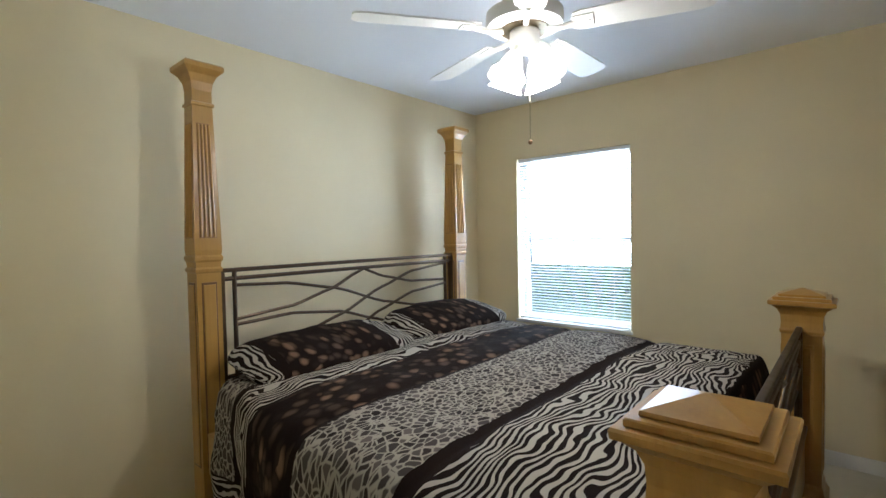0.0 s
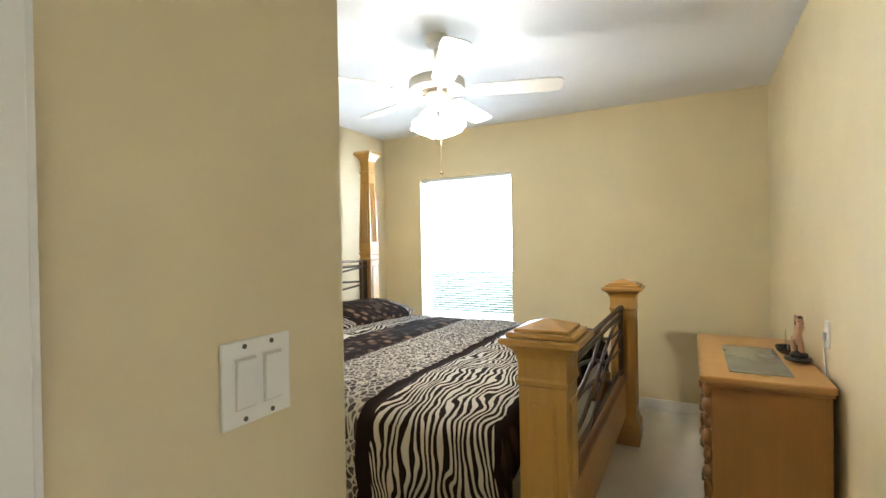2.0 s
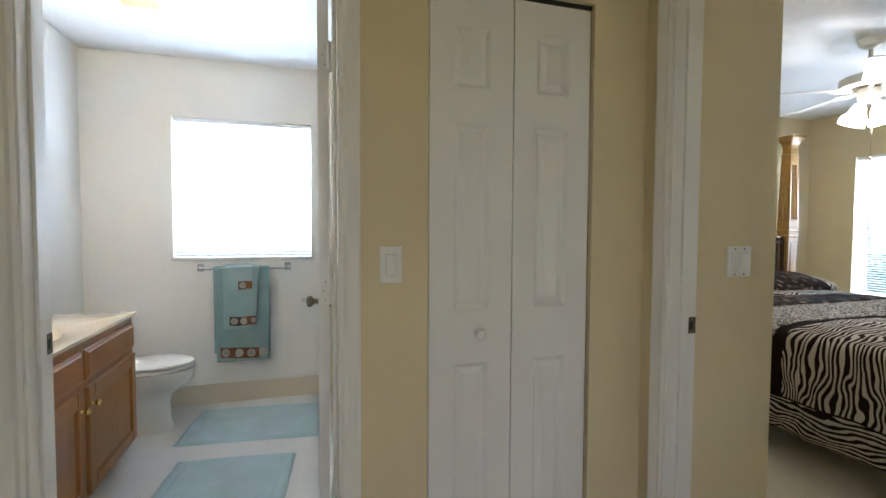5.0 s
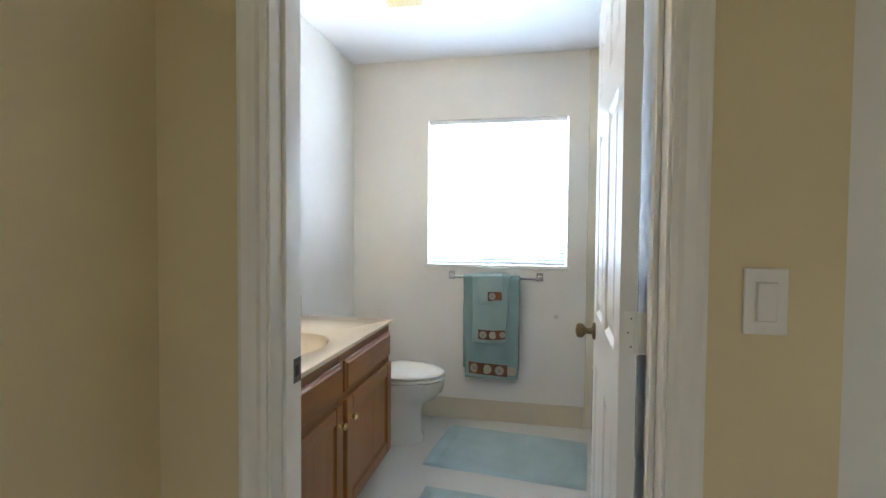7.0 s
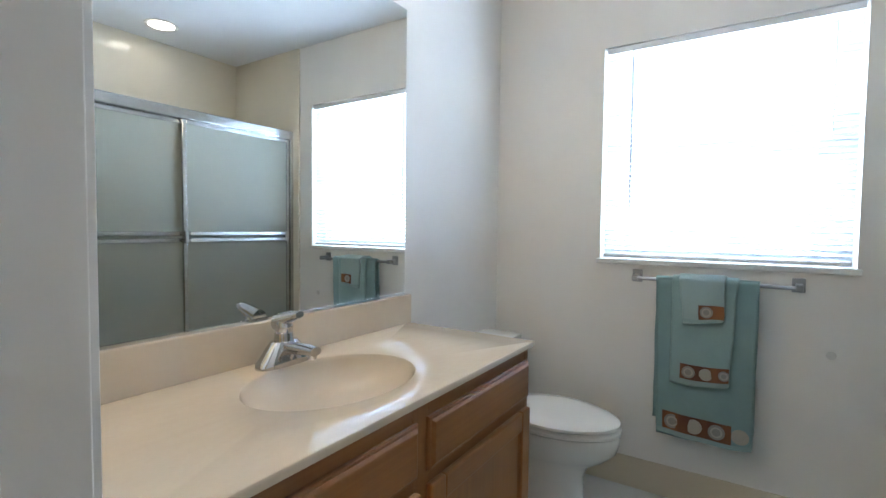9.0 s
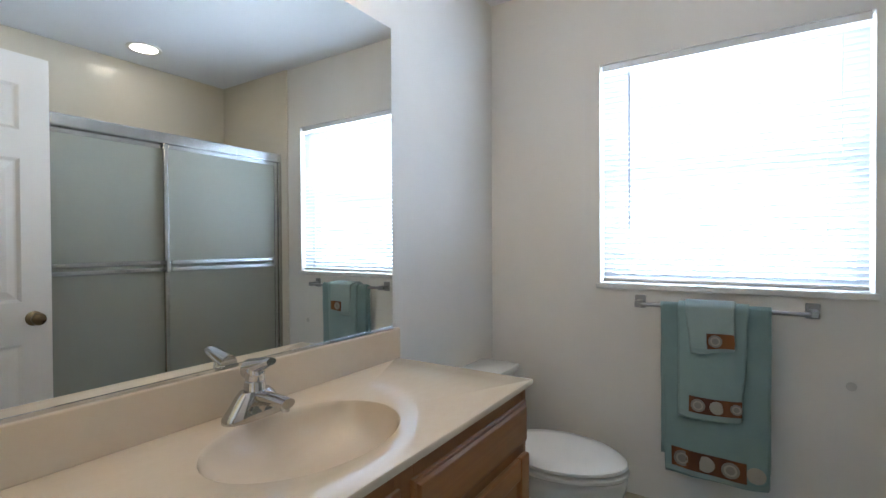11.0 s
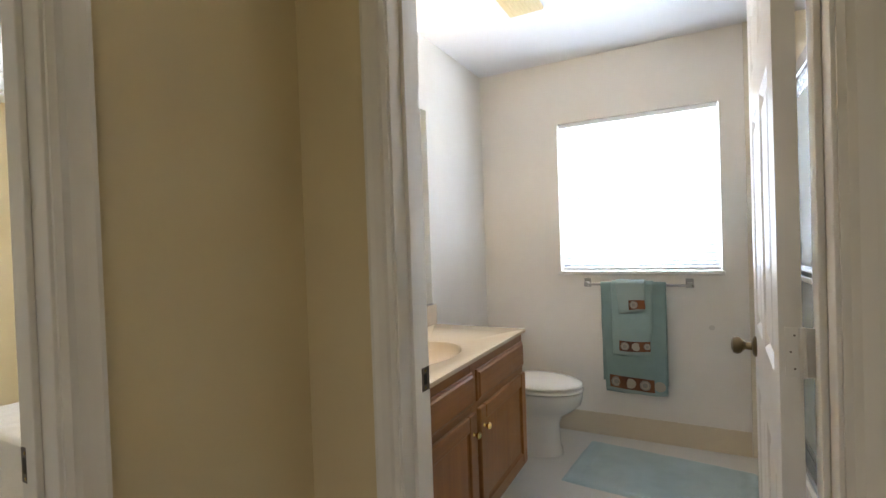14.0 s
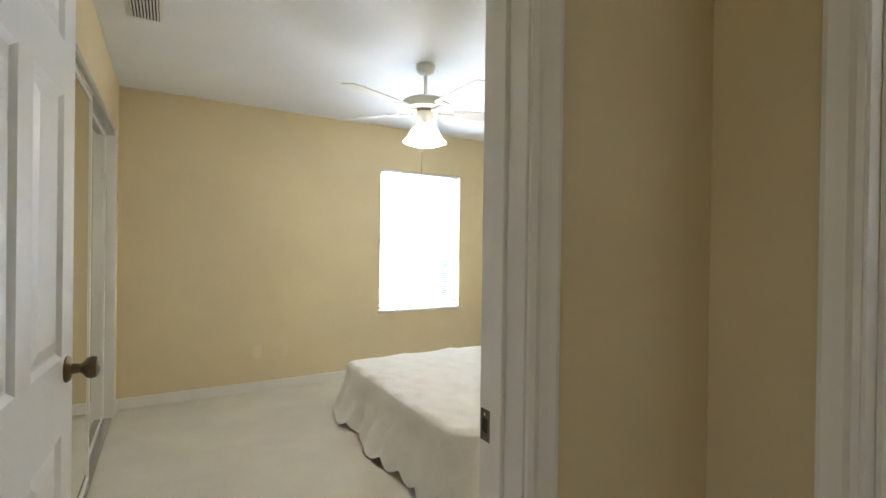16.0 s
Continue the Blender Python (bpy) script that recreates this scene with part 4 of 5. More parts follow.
FACE_E, FACE_N, FACE_W = pose(0, 0, 0, 90, 0, 90), pose(0, 0, 0, 90, 0, 180), pose(0, 0, 0, 90, 0, -90)
plate("light_switch", Matrix.Translation((0.0545, 0.062, 1.122)) @ FACE_E, 0.116, 0.115, 2, "white double rocker switch plate with dark screws on the wall", STEEL)
plate("light_switch", Matrix.Translation((0.0005, -1.283, 1.128)) @ FACE_E, 0.070, 0.115, 1, "white single rocker switch plate on the hall wall")
plate("outlet", Matrix.Translation((0.365, -6.2635, 0.295)) @ FACE_N, 0.070, 0.115, 0, "cream wall outlet plate low on the wall", None, CREAMPLATE)
plate("outlet", Matrix.Translation((0.14, -6.2635, 0.29)) @ FACE_N, 0.070, 0.115, 0, "cream cable outlet plate low on the wall", None, CREAMPLATE)
plate("outlet", Matrix.Translation((1.1055, 2.12, 0.90)) @ FACE_W, 0.070, 0.115, 0, "white wall outlet plate above the dresser")

cord = empty("power_cord", label="grey power cord plugged in above the dresser", category="cord")
part("plug", box(1.086, 1.0985, 2.109, 2.131, 0.872, 0.908, 0.004), CORDGREY := painted("cord_grey", (0.42, 0.42, 0.43), 0.45), cord)
part("cable", tube([(1.092, 2.12, 0.874), (1.093, 2.121, 0.82), (1.0965, 2.117, 0.74), (1.0970, 2.112, 0.55), (1.0965, 2.10, 0.30), (1.096, 2.09, FZ + 0.09)], 0.0035, 7), CORDGREY, cord, "", True)


# ---- ceiling fans ----
DROP = pose(0, 0, -0.038)


def ceiling_fan(x, y, phase, spread, label):
    root = empty("ceiling_fan", pose(x, y, H), label=label, category="ceiling fan", group="ceiling fans")
    part("canopy", lathe(((0.066, 0.0), (0.066, -0.012), (0.055, -0.045), (0.028, -0.062), (0.014, -0.066))), FANWHITE, root, "", True)
    part("down_rod", lathe(((0.0125, -0.06), (0.0125, -0.215)), 12), FANWHITE, root, "", True)
    part("motor_housing", lathe(((0.020, -0.165), (0.05, -0.172), (0.125, -0.188), (0.150, -0.202), (0.152, -0.235), (0.146, -0.252), (0.10, -0.262), (0.06, -0.266), (0.05, -0.27)), 32, DROP), FANWHITE, root, "", True)
    part("vent_ring", lathe(((0.095, -0.2635), (0.095, -0.2665), (0.055, -0.2685), (0.055, -0.267)), 28, DROP, False), NICKEL, root)
    part("switch_cup", lathe(((0.052, -0.268), (0.058, -0.275), (0.058, -0.325), (0.050, -0.345), (0.030, -0.352), (0.010, -0.353)), 24, DROP), FANWHITE, root, "", True)
    blade_shape = ((0.19, 0.048), (0.22, 0.056), (0.45, 0.064), (0.62, 0.068), (0.655, 0.060), (0.668, 0.035))
    for k in range(5):
        turn = DROP @ pose(0, 0, -0.264, 0, 0, phase + 72 * k) @ pose(0, 0, 0, -11, 0, 0)
        out = [(r, w) for r, w in blade_shape] + [(r, -w) for r, w in reversed(blade_shape)]
        b = rings([[(r, w, z) for r, w in out] for z in (-0.003, 0.003)])
        blade = part("blade", b, FANWHITE, root)
        blade.matrix_basis = turn
        arm = bmesh.new()
        join(arm, tube([(0.09, 0, -0.012), (0.14, 0, -0.016), (0.20, 0, -0.008)], 0.011, 7))
        join(arm, box(0.185, 0.262, -0.036, 0.036, -0.009, -0.0032, 0.002))
        for px, py in ((0.205, -0.02), (0.205, 0.02), (0.245, 0)):
            join(arm, lathe(((0.006, -0.009), (0.005, -0.012), (0.001, -0.0125)), 8, pose(px, py, 0)))
        iron = part("blade_iron", arm, FANWHITE, blade)
    for k in range(4):
        m = DROP @ pose(0, 0, -0.345, 0, 0, 45 + phase + 90 * k) @ pose(0.046, 0, -0.005, 0, -spread, 0)
        arm = part("lamp_arm", tube([(0, 0, 0.012), (0, 0, -0.012), (0, 0, -0.028)], 0.016, 10), FANWHITE, root)
        arm.matrix_basis = m
        n, prof = 24, ((0.022, -0.026), (0.030, -0.034), (0.040, -0.062), (0.047, -0.092), (0.062, -0.122), (0.072, -0.136))
        loops = [[((r + 0.004 * (i / 5) ** 2 * math.cos(6 * 2 * math.pi * j / n)) * math.cos(2 * math.pi * j / n), (r + 0.004 * (i / 5) ** 2 * math.cos(6 * 2 * math.pi * j / n)) * math.sin(2 * math.pi * j / n), z) for j in range(n)] for i, (r, z) in enumerate(prof)]
        sh = part("shade", rings(loops, True, False), LAMPGLASS, root, "lit frosted bell glass shade", True)
        sh.matrix_basis = m
    bulbs = new("fan_bulbs", bpy.data.lights.new("fan_bulbs", "POINT"))
    bulbs.data.energy, bulbs.data.shadow_soft_size, bulbs.data.color = FANLIGHT, 0.06, (1.0, 0.945, 0.86)
    bulbs.parent = root
    bulbs.location = (0, 0, -0.545)
    part("pull_chain", tube([(0.02, 0.0, -0.35), (0.02, 0, -0.735)], 0.0011, 5), NICKEL, root)
    part("chain_ball", ellipsoid((0.02, 0, -0.742), (0.009, 0.009, 0.010), 12, 8), CARVED, root, "dark wooden chain ball", True)
    return root


ceiling_fan(-0.616, 1.861, -54, 27, "white five-blade ceiling fan with lit frosted glass shades")
ceiling_fan(-0.415, -4.653, 21, 12, "white five-blade ceiling fan on a rod with lit bell shades")


# ---- bathroom: vanity, mirror, light bar ----
VX0, VX1, VYF, VYB, VZ = -1.491, -0.132, -2.414, -2.958, 0.783
vanity = empty("vanity_cabinet", label="honey-brown oak vanity cabinet with drawers and doors", category="cabinet")
part("carcass", box(-1.478, VX1, -2.952, -2.452, 0.08, 0.605), CABINET, vanity)
part("carcass_side", box(-1.478, -1.462, -2.952, -2.452, 0.606, 0.765), CABINET, vanity)
part("toe_kick", box(-1.478, VX1, -2.94, -2.52, FZ + 0.006, 0.08), CABINETX, vanity)
for x0, x1 in ((-1.478, -1.452), (-0.882, -0.820), (-0.160, VX1)):
    part("stile", box(x0, x1, -2.452, -2.434, 0.08, 0.765, 0.001), CABINET, vanity)
for x0, x1 in ((-1.452, -0.882), (-0.820, -0.160)):
    for z0, z1 in ((0.08, 0.105), (0.550, 0.600), (0.712, 0.765)):
        part("rail", box(x0, x1, -2.452, -2.4345, z0, z1, 0.001), CABINETX, vanity)


def lipped(x0, x1, z0, z1):
    """A drawer front with a stepped, chamfered lip."""
    return rings([[(x0 + i, y, z0 + i), (x1 - i, y, z0 + i), (x1 - i, y, z1 - i), (x0 + i, y, z1 - i)] for i, y in ((0, -2.434), (0, -2.427), (0.003, -2.424), (0.008, -2.423), (0.014, -2.417), (0.017, -2.416))])


for x0, x1, kx in ((-1.462, -0.872, -0.905), (-0.830, -0.155, -0.797)):
    part("drawer_front", lipped(x0, x1, 0.592, 0.722), CABINETX, vanity)
    door = part("cabinet_door", box(x0 + 0.004, x1 - 0.004, -2.434, -2.428, 0.098, 0.558), CABINET, vanity)
    st, d0, d1 = 0.062, 0.094, 0.562
    for a0, a1, b0, b1, w in ((x0, x0 + st, d0, d1, CABINET), (x1 - st, x1, d0, d1, CABINET), (x0 + st, x1 - st, d0, d0 + st, CABINETX), (x0 + st, x1 - st, d1 - st, d1, CABINETX)):
        part("door_rail", box(a0, a1, -2.4335, -2.414, b0, b1, 0.005), w, door)
    part("door_panel", rings([[(x0 + st + i, y, d0 + st + i), (x1 - st - i, y, d0 + st + i), (x1 - st - i, y, d1 - st - i), (x0 + st + i, y, d1 - st - i)] for i, y in ((0.001, -2.430), (0.001, -2.4235), (0.010, -2.4265), (0.014, -2.4265))]), CABINET, door)
    part("knob", lathe(((0.001, 0), (0.009, 0), (0.006, 0.006), (0.006, 0.012), (0.013, 0.017), (0.015, 0.023), (0.010, 0.029), (0.001, 0.030)), 16, pose(kx, -2.414, 0.483, -90, 0, 0)), BRASS, door, "polished brass knob", True)

counter = empty("sink_countertop", label="cream cultured marble vanity top with moulded oval sink", category="countertop")
SX, SY, SA, SB = -0.825, -2.685, 0.242, 0.178
bm = bmesh.new()
N = 64
loops = []
angles = [2 * math.pi * k / N for k in range(N)] + [math.atan2(y - SY, x - SX) % (2 * math.pi) for x in (VX0, VX1) for y in (VYF, VYB)]
for a in sorted(angles):
    c, s = math.cos(a), math.sin(a)
    ex, ey = SX + SA * c, SY + SB * s
    fx = ((VX1 - SX) if c > 0 else (SX - VX0)) / max(abs(c), 1e-6)
    fy = ((VYF - SY) if s > 0 else (SY - VYB)) / max(abs(s), 1e-6)
    f = min(fx, fy)
    loops.append(((ex, ey), (SX + f * c, SY + f * s)))
spec = [("o", 0.766, 1.0), ("o", VZ - 0.005, 1.0), ("o", VZ - 0.0015, 0.998), ("o", VZ, 0.993), ("e", VZ, 1.022), ("e", VZ - 0.003, 1.0), ("e", VZ - 0.014, 0.982), ("e", VZ - 0.030, 0.955), ("e", VZ - 0.055, 0.88), ("e", VZ - 0.080, 0.75), ("e", VZ - 0.097, 0.58), ("e", VZ - 0.108, 0.38), ("e", VZ - 0.113, 0.10)]
rows = []
for kind, z, f in spec:
    row = []
    for (ex, ey), (ox, oy) in loops:
        if kind == "o":
            row.append((SX + (ox - SX) * f, SY + (oy - SY) * f, z))
        else:
            row.append((SX + (ex - SX) * f, SY + (ey - SY) * f, z))
    rows.append(row)
bm = rings(rows, True, False)
part("top_slab", bm, MARBLE, counter, "", True)
part("backsplash", box(VX0, VX1, VYB, -2.943, VZ - 0.001, 0.897, 0.004), MARBLE, counter)
part("drain", lathe(((0.001, 0.0), (0.020, 0.0), (0.022, 0.003), (0.016, 0.004), (0.014, 0.001), (0.001, 0.001)), 18, pose(SX, SY, VZ - 0.112)), CHROME, counter, "chrome drain", True)
part("slab_underside", box(VX0 + 0.004, -1.08, VYB, VYF - 0.004, 0.7655, 0.7665), MARBLE, counter)
# black box stands for the shaded overflow opening
part("overflow", box(SX - 0.012, SX + 0.012, SY + SB * 0.895 - 0.004, SY + SB * 0.895, VZ - 0.052, VZ - 0.045), DARK, counter)

faucet = empty("faucet", pose(SX, -2.885, VZ), label="chrome single-lever basin faucet", category="faucet")
part("base_plate", rings([[(w * 0.086 * math.copysign(abs(math.cos(a)) ** 0.7, math.cos(a)), (0.012 + w * 0.022) * math.copysign(abs(math.sin(a)) ** 0.8, math.sin(a)), z) for a in [2 * math.pi * i / 28 for i in range(28)]] for w, z in ((1.0, 0.0), (1.0, 0.010), (0.93, 0.018), (0.76, 0.036), (0.58, 0.056), (0.46, 0.066))]), CHROME, faucet, "", True)
part("body", lathe(((0.034, 0.008), (0.030, 0.045), (0.026, 0.070), (0.0245, 0.088), (0.020, 0.092))), CHROME, faucet, "", True)
sp = []
for t in range(11):
    k = t / 10
    y, z, w, hgt = 0.128 * k, 0.044 + 0.006 * math.sin(2.4 * k) + 0.004 * k, 0.025 - 0.006 * k, 0.021 - 0.009 * k
    sp.append([(w * math.cos(a), y, z + hgt * math.sin(a)) for a in [2 * math.pi * i / 16 for i in range(16)]])
part("spout", rings(sp), CHROME, faucet, "", True)
part("aerator", lathe(((0.010, -0.012), (0.0115, 0.0), (0.0115, 0.004)), 14, pose(0, 0.116, 0.044)), CHROME, faucet)
part("lever_hub", lathe(((0.0235, 0.0), (0.0245, 0.012), (0.0215, 0.030), (0.014, 0.040), (0.002, 0.043)), 20, pose(0, 0, 0.092, -6, 0, 0)), CHROME, faucet, "", True)
lv = []
for t in range(11):
    k = t / 10
    w = (0.0235 - 0.006 * k) * (1 if k < 0.95 else 0.8)
    hgt = 0.016 * (1 - k) ** 0.7 + 0.009
    lv.append([(w * math.cos(a), -0.026 + 0.092 * k, 0.114 + 0.030 * k + hgt * math.sin(a)) for a in [2 * math.pi * i / 16 for i in range(16)]])
part("lever", rings(lv), CHROME, faucet, "", True)
part("lift_rod", tube([(0, -0.034, 0.02), (0, -0.034, 0.085)], 0.0025, 6), CHROME, faucet)

mirror = empty("wall_mirror", label="large frameless wall mirror over the vanity", category="mirror")
part("mirror_glass", box(-1.456, -0.1475, -2.957, -2.952, 0.902, 2.007), MIRROR, mirror)
part("mirror_edge", box(-1.4575, -0.146, -2.9585, -2.954, 0.9005, 2.0085), ALU, mirror)
part("bottom_channel", box(-1.457, -0.1465, -2.9515, -2.949, 0.8985, 0.906), CHROME, mirror)

bar = empty("vanity_light_bar", label="polished chrome light bar with five lit globe bulbs", category="wall lamp")
part("back_bar", box(-1.183, -0.400, -2.958, -2.925, 2.030, 2.122, 0.004), CHROME, bar)
for k in range(5):
    x = -1.105 + k * 0.1585
    part("bulb_socket", lathe(((0.024, 0), (0.024, 0.012), (0.019, 0.016), (0.019, 0.04), (0.015, 0.042)), 18, pose(x, -2.925, 2.078, -90, 0, 0)), CHROME, bar, "", True)
    part("globe_bulb", ellipsoid((x, -2.845, 2.078), (0.041, 0.041, 0.041), 20, 12), BULB, bar, "lit frosted globe bulb", True)


# ---- bathroom: toilet ----
toilet = empty("toilet", pose(-1.895, -2.958, FZ + 0.006), label="white porcelain toilet with closed lid", category="toilet")


def oval(cx, cy, rx, ry, z, back=None, n=36):
    """An egg-shaped loop, blunter at the back."""
    out = []
    for i in range(n):
        a = 2 * math.pi * i / n
        y = cy + ry * math.sin(a)
        out.append((cx + rx * math.cos(a) * (1 - 0.10 * max(0, math.sin(a))), y if back is None else max(y, back), z))
    return out


bowl = ((0.37, 0.112, 0.250, 0.0), (0.37, 0.115, 0.253, 0.03), (0.37, 0.108, 0.240, 0.06), (0.375, 0.106, 0.230, 0.19), (0.385, 0.112, 0.240, 0.235), (0.415, 0.140, 0.275, 0.275), (0.437, 0.164, 0.296, 0.315), (0.445, 0.174, 0.300, 0.355), (0.445, 0.176, 0.302, 0.378), (0.445, 0.172, 0.297, 0.386))
part("pedestal", rings([oval(0, cy, rx, ry, z) for cy, rx, ry, z in bowl]), PORCELAIN, toilet, "", True)
part("seat", rings([oval(0, 0.50, 0.176, 0.243, 0.393), oval(0, 0.50, 0.185, 0.252, 0.398), oval(0, 0.50, 0.185, 0.252, 0.409), oval(0, 0.50, 0.178, 0.244, 0.414)]), PORCELAIN, toilet, "", True)
part("lid", rings([oval(0, 0.497, 0.176, 0.242, 0.421), oval(0, 0.497, 0.185, 0.251, 0.426), oval(0, 0.497, 0.184, 0.249, 0.436), oval(0, 0.497, 0.168, 0.230, 0.446), oval(0, 0.497, 0.12, 0.17, 0.453), oval(0, 0.497, 0.05, 0.08, 0.456)]), PORCELAIN, toilet, "", True)
for x in (-0.07, 0.07):
    part("seat_hinge", box(x - 0.02, x + 0.02, 0.235, 0.265, 0.388, 0.440, 0.006), PORCELAIN, toilet)
part("tank", rings([[(sx * w, y, z) for sx, y in ((-1, 0.006), (1, 0.006), (1, d * 0.7), (0.92, d), (-0.92, d), (-1, d * 0.7))] for w, d, z in ((0.20, 0.165, 0.365), (0.215, 0.18, 0.40), (0.235, 0.19, 0.648))]), PORCELAIN, toilet)
part("tank_lid", box(-0.268, 0.268, 0.002, 0.208, 0.650, 0.686, 0.010), PORCELAIN, toilet, "", True)
part("flush_lever", tube([(0.17, 0.192, 0.605), (0.17, 0.205, 0.605), (0.10, 0.208, 0.598)], 0.006, 7), CHROME, toilet)

# ---- bathroom: towel rail and towels ----
rail = empty("towel_rail", label="brushed metal towel rail under the bathroom window", category="towel rail")
part("rod", tube([(-2.222, -2.232, 0.951), (-2.222, -1.645, 0.949)], 0.008, 10), NICKELPALE := metal("satin_nickel", (0.36, 0.36, 0.36), 0.30), rail)
for y in (-2.236, -1.641):
    part("bracket", box(-2.2895, -2.281, y - 0.022, y + 0.022, 0.928, 0.985, 0.003), NICKELPALE, rail)
    part("bracket_arm", box(-2.281, -2.212, y - 0.012, y + 0.012, 0.938, 0.964, 0.004), NICKELPALE, rail)


def towel(y0, y1, z0, out, border, seed, label, pile):
    """A folded towel over the rod with a woven border and medallions: border is (y0, y1, z0, z1)."""
    root = empty("towel", label=label, category="towel", group="towels on the rail")
    rows, cols = 46, 28
    thick = out

    def at(s, t):
        front = 0.965 - z0
        hang = max(0.0, 1 - s * 1.9)
        slant = 0.010 * math.sin(seed * 2.1)
        y = y0 + (y1 - y0) * t + hang * ((0.5 - t) * 0.022 + slant) + 0.004 * noise.noise(Vector((s * 9, t, seed)))
        total = front + 0.05 + front * 0.9
        d = s * total
        wob = 0.012 * noise.noise(Vector((y * 8, d * 3, seed))) + 0.006 * math.sin(y * 34 + seed) - 0.010 * abs(2 * t - 1) ** 3
        r = 0.012 + thick
        if d < front:
            z = z0 + d + (0.018 * (t - 0.4) + 0.006 * math.sin(5 * t + seed)) * (1 - d / front)
            x = -2.222 + r + wob * (1 - d / front) + 0.02 * (1 - d / front) * 0.3
        elif d < front + 0.05:
            a = math.pi * (d - front) / 0.05
            x, z = -2.222 + r * math.cos(a), 0.957 + (0.011 + 0.35 * thick) * math.sin(a)
        else:
            e = d - front - 0.05
            x, z = -2.222 - r, 0.957 - e
        return (max(x, -2.284 + thick * 0.3), y, z)

    body = cloth("body", rows, cols, at, lambda s, t: (s, t), pile)
    body.parent = root
    thick_mod = body.modifiers.new("thickness", "SOLIDIFY")
    thick_mod.thickness, thick_mod.offset = 0.010, -1
    b0, b1, c0, c1 = border

    def strip(name, ya, yb, za, zb, lift, material):
        def put_at(s, t):
            y, z = ya + (yb - ya) * t, za + (zb - za) * s
            p = at((z - z0 - 0.018 * ((y - y0) / (y1 - y0) - 0.4)) / (0.965 - z0 + 0.05 + (0.965 - z0) * 0.9), (y - y0) / (y1 - y0))
            return (p[0] + lift, p[1], p[2])
        ob = cloth(name, 8, 14, put_at, lambda s, t: (s, t), material)
        ob.parent = root
        return ob

    strip("border", b0, b1, c0, c1, 0.0025, BORDER)
    strip("pale_edge", y0 + 0.004, y1 - 0.004, z0 + 0.004, c0, 0.0018, DISCPALE2)
    step = (c1 - c0) * 1.0
    k, y = 0, b0 + step * 0.55
    while y < y1 - step * 0.2:
        r = (c1 - c0) * 0.40
        inside = y < b1 - 0.02
        pz = (c0 + c1) / 2
        p = at((pz - z0 - 0.018 * ((y - y0) / (y1 - y0) - 0.4)) / (0.965 - z0 + 0.05 + (0.965 - z0) * 0.9), (y - y0) / (y1 - y0))
        rr = min(r, y1 - y - 0.001)
        d = part("medallion", lathe(((rr, 0), (rr, 0.0012), (rr * 0.5, 0.0016), (0.001, 0.0017)), 20, pose(p[0] + 0.0040, p[1], p[2], 0, 90, 0)), DISCPALE if k % 2 else DISC, root)
        part("medallion_ring", lathe(((rr * 0.72, 0.0016), (rr * 0.72, 0.0024), (rr * 0.55, 0.0024), (rr * 0.55, 0.0016)), 20, pose(p[0] + 0.0040, p[1], p[2], 0, 90, 0)), DISCPALE, d)
        k += 1
        y += step * (1.12 if inside else 1.2)
    return root


DISCPALE2 = fabric("pale_teal_hem", (0.27, 0.365, 0.35), 520, 1.0, 0.002, 0.05)
# outer towels take lighter teal for the light they catch
towel(-2.146, -1.768, 0.276, 0.006, (-2.118, -1.845, 0.300, 0.378), 1.0, "teal bath towel with brown medallion border over the rail", TOWELSHADE)
towel(-2.078, -1.838, 0.520, 0.026, (-2.035, -1.840, 0.545, 0.608), 2.3, "teal hand towel with brown medallion border over the rail", TOWELLIT)
towel(-2.052, -1.882, 0.786, 0.046, (-1.985, -1.884, 0.803, 0.862), 3.7, "small teal face cloth with brown border over the rail", fabric("lit_teal_cloth", (0.33, 0.43, 0.42), 520, 1.0, 0.003, 0.06, 8.0))


# ---- bathroom: tub and sliding shower door ----
tub = empty("bathtub", label="cream bathtub behind sliding shower doors", category="bathtub")
T0, T1, TY0, TY1, TZ = -2.276, -0.772, -1.30, -0.594, 0.385
tl = []
for inset, z in ((0, FZ + 0.006), (0, TZ - 0.01), (0.008, TZ), (0.075, TZ), (0.09, TZ - 0.02), (0.14, 0.12), (0.22, 0.09)):
    c = [(T0 + inset, TY0 + inset), (T1 - inset, TY0 + inset), (T1 - inset, TY1 - inset), (T0 + inset, TY1 - inset)]
    tl.append([(x, y, z) for x, y in c])
part("shell", rings(tl), PORCELAIN, tub)
for title, b in (("shower_panel_back", (-2.276, -0.772, -0.594, -0.582)), ("shower_panel_west", (-2.289, -2.277, -1.342, -0.582)), ("shower_panel_east", (-0.771, -0.759, -1.32, -0.594))):
    z0 = FZ if "west" in title else TZ - 0.002
    tagged(put(title, box(b[0], b[1], b[2], b[3], max(z0, FZ + 0.008), 2.438, 0.002), TILEWALL), "glossy cream shower wall panel", "shower wall", kind="structure")
put_soap = empty("soap_dish", pose(-2.2765, -0.95, 1.25), label="cream ceramic soap dish on the shower wall", category="soap dish")
part("dish", box(0, 0.075, -0.07, 0.07, -0.02, 0.02, 0.012), PORCELAIN, put_soap, "", True)

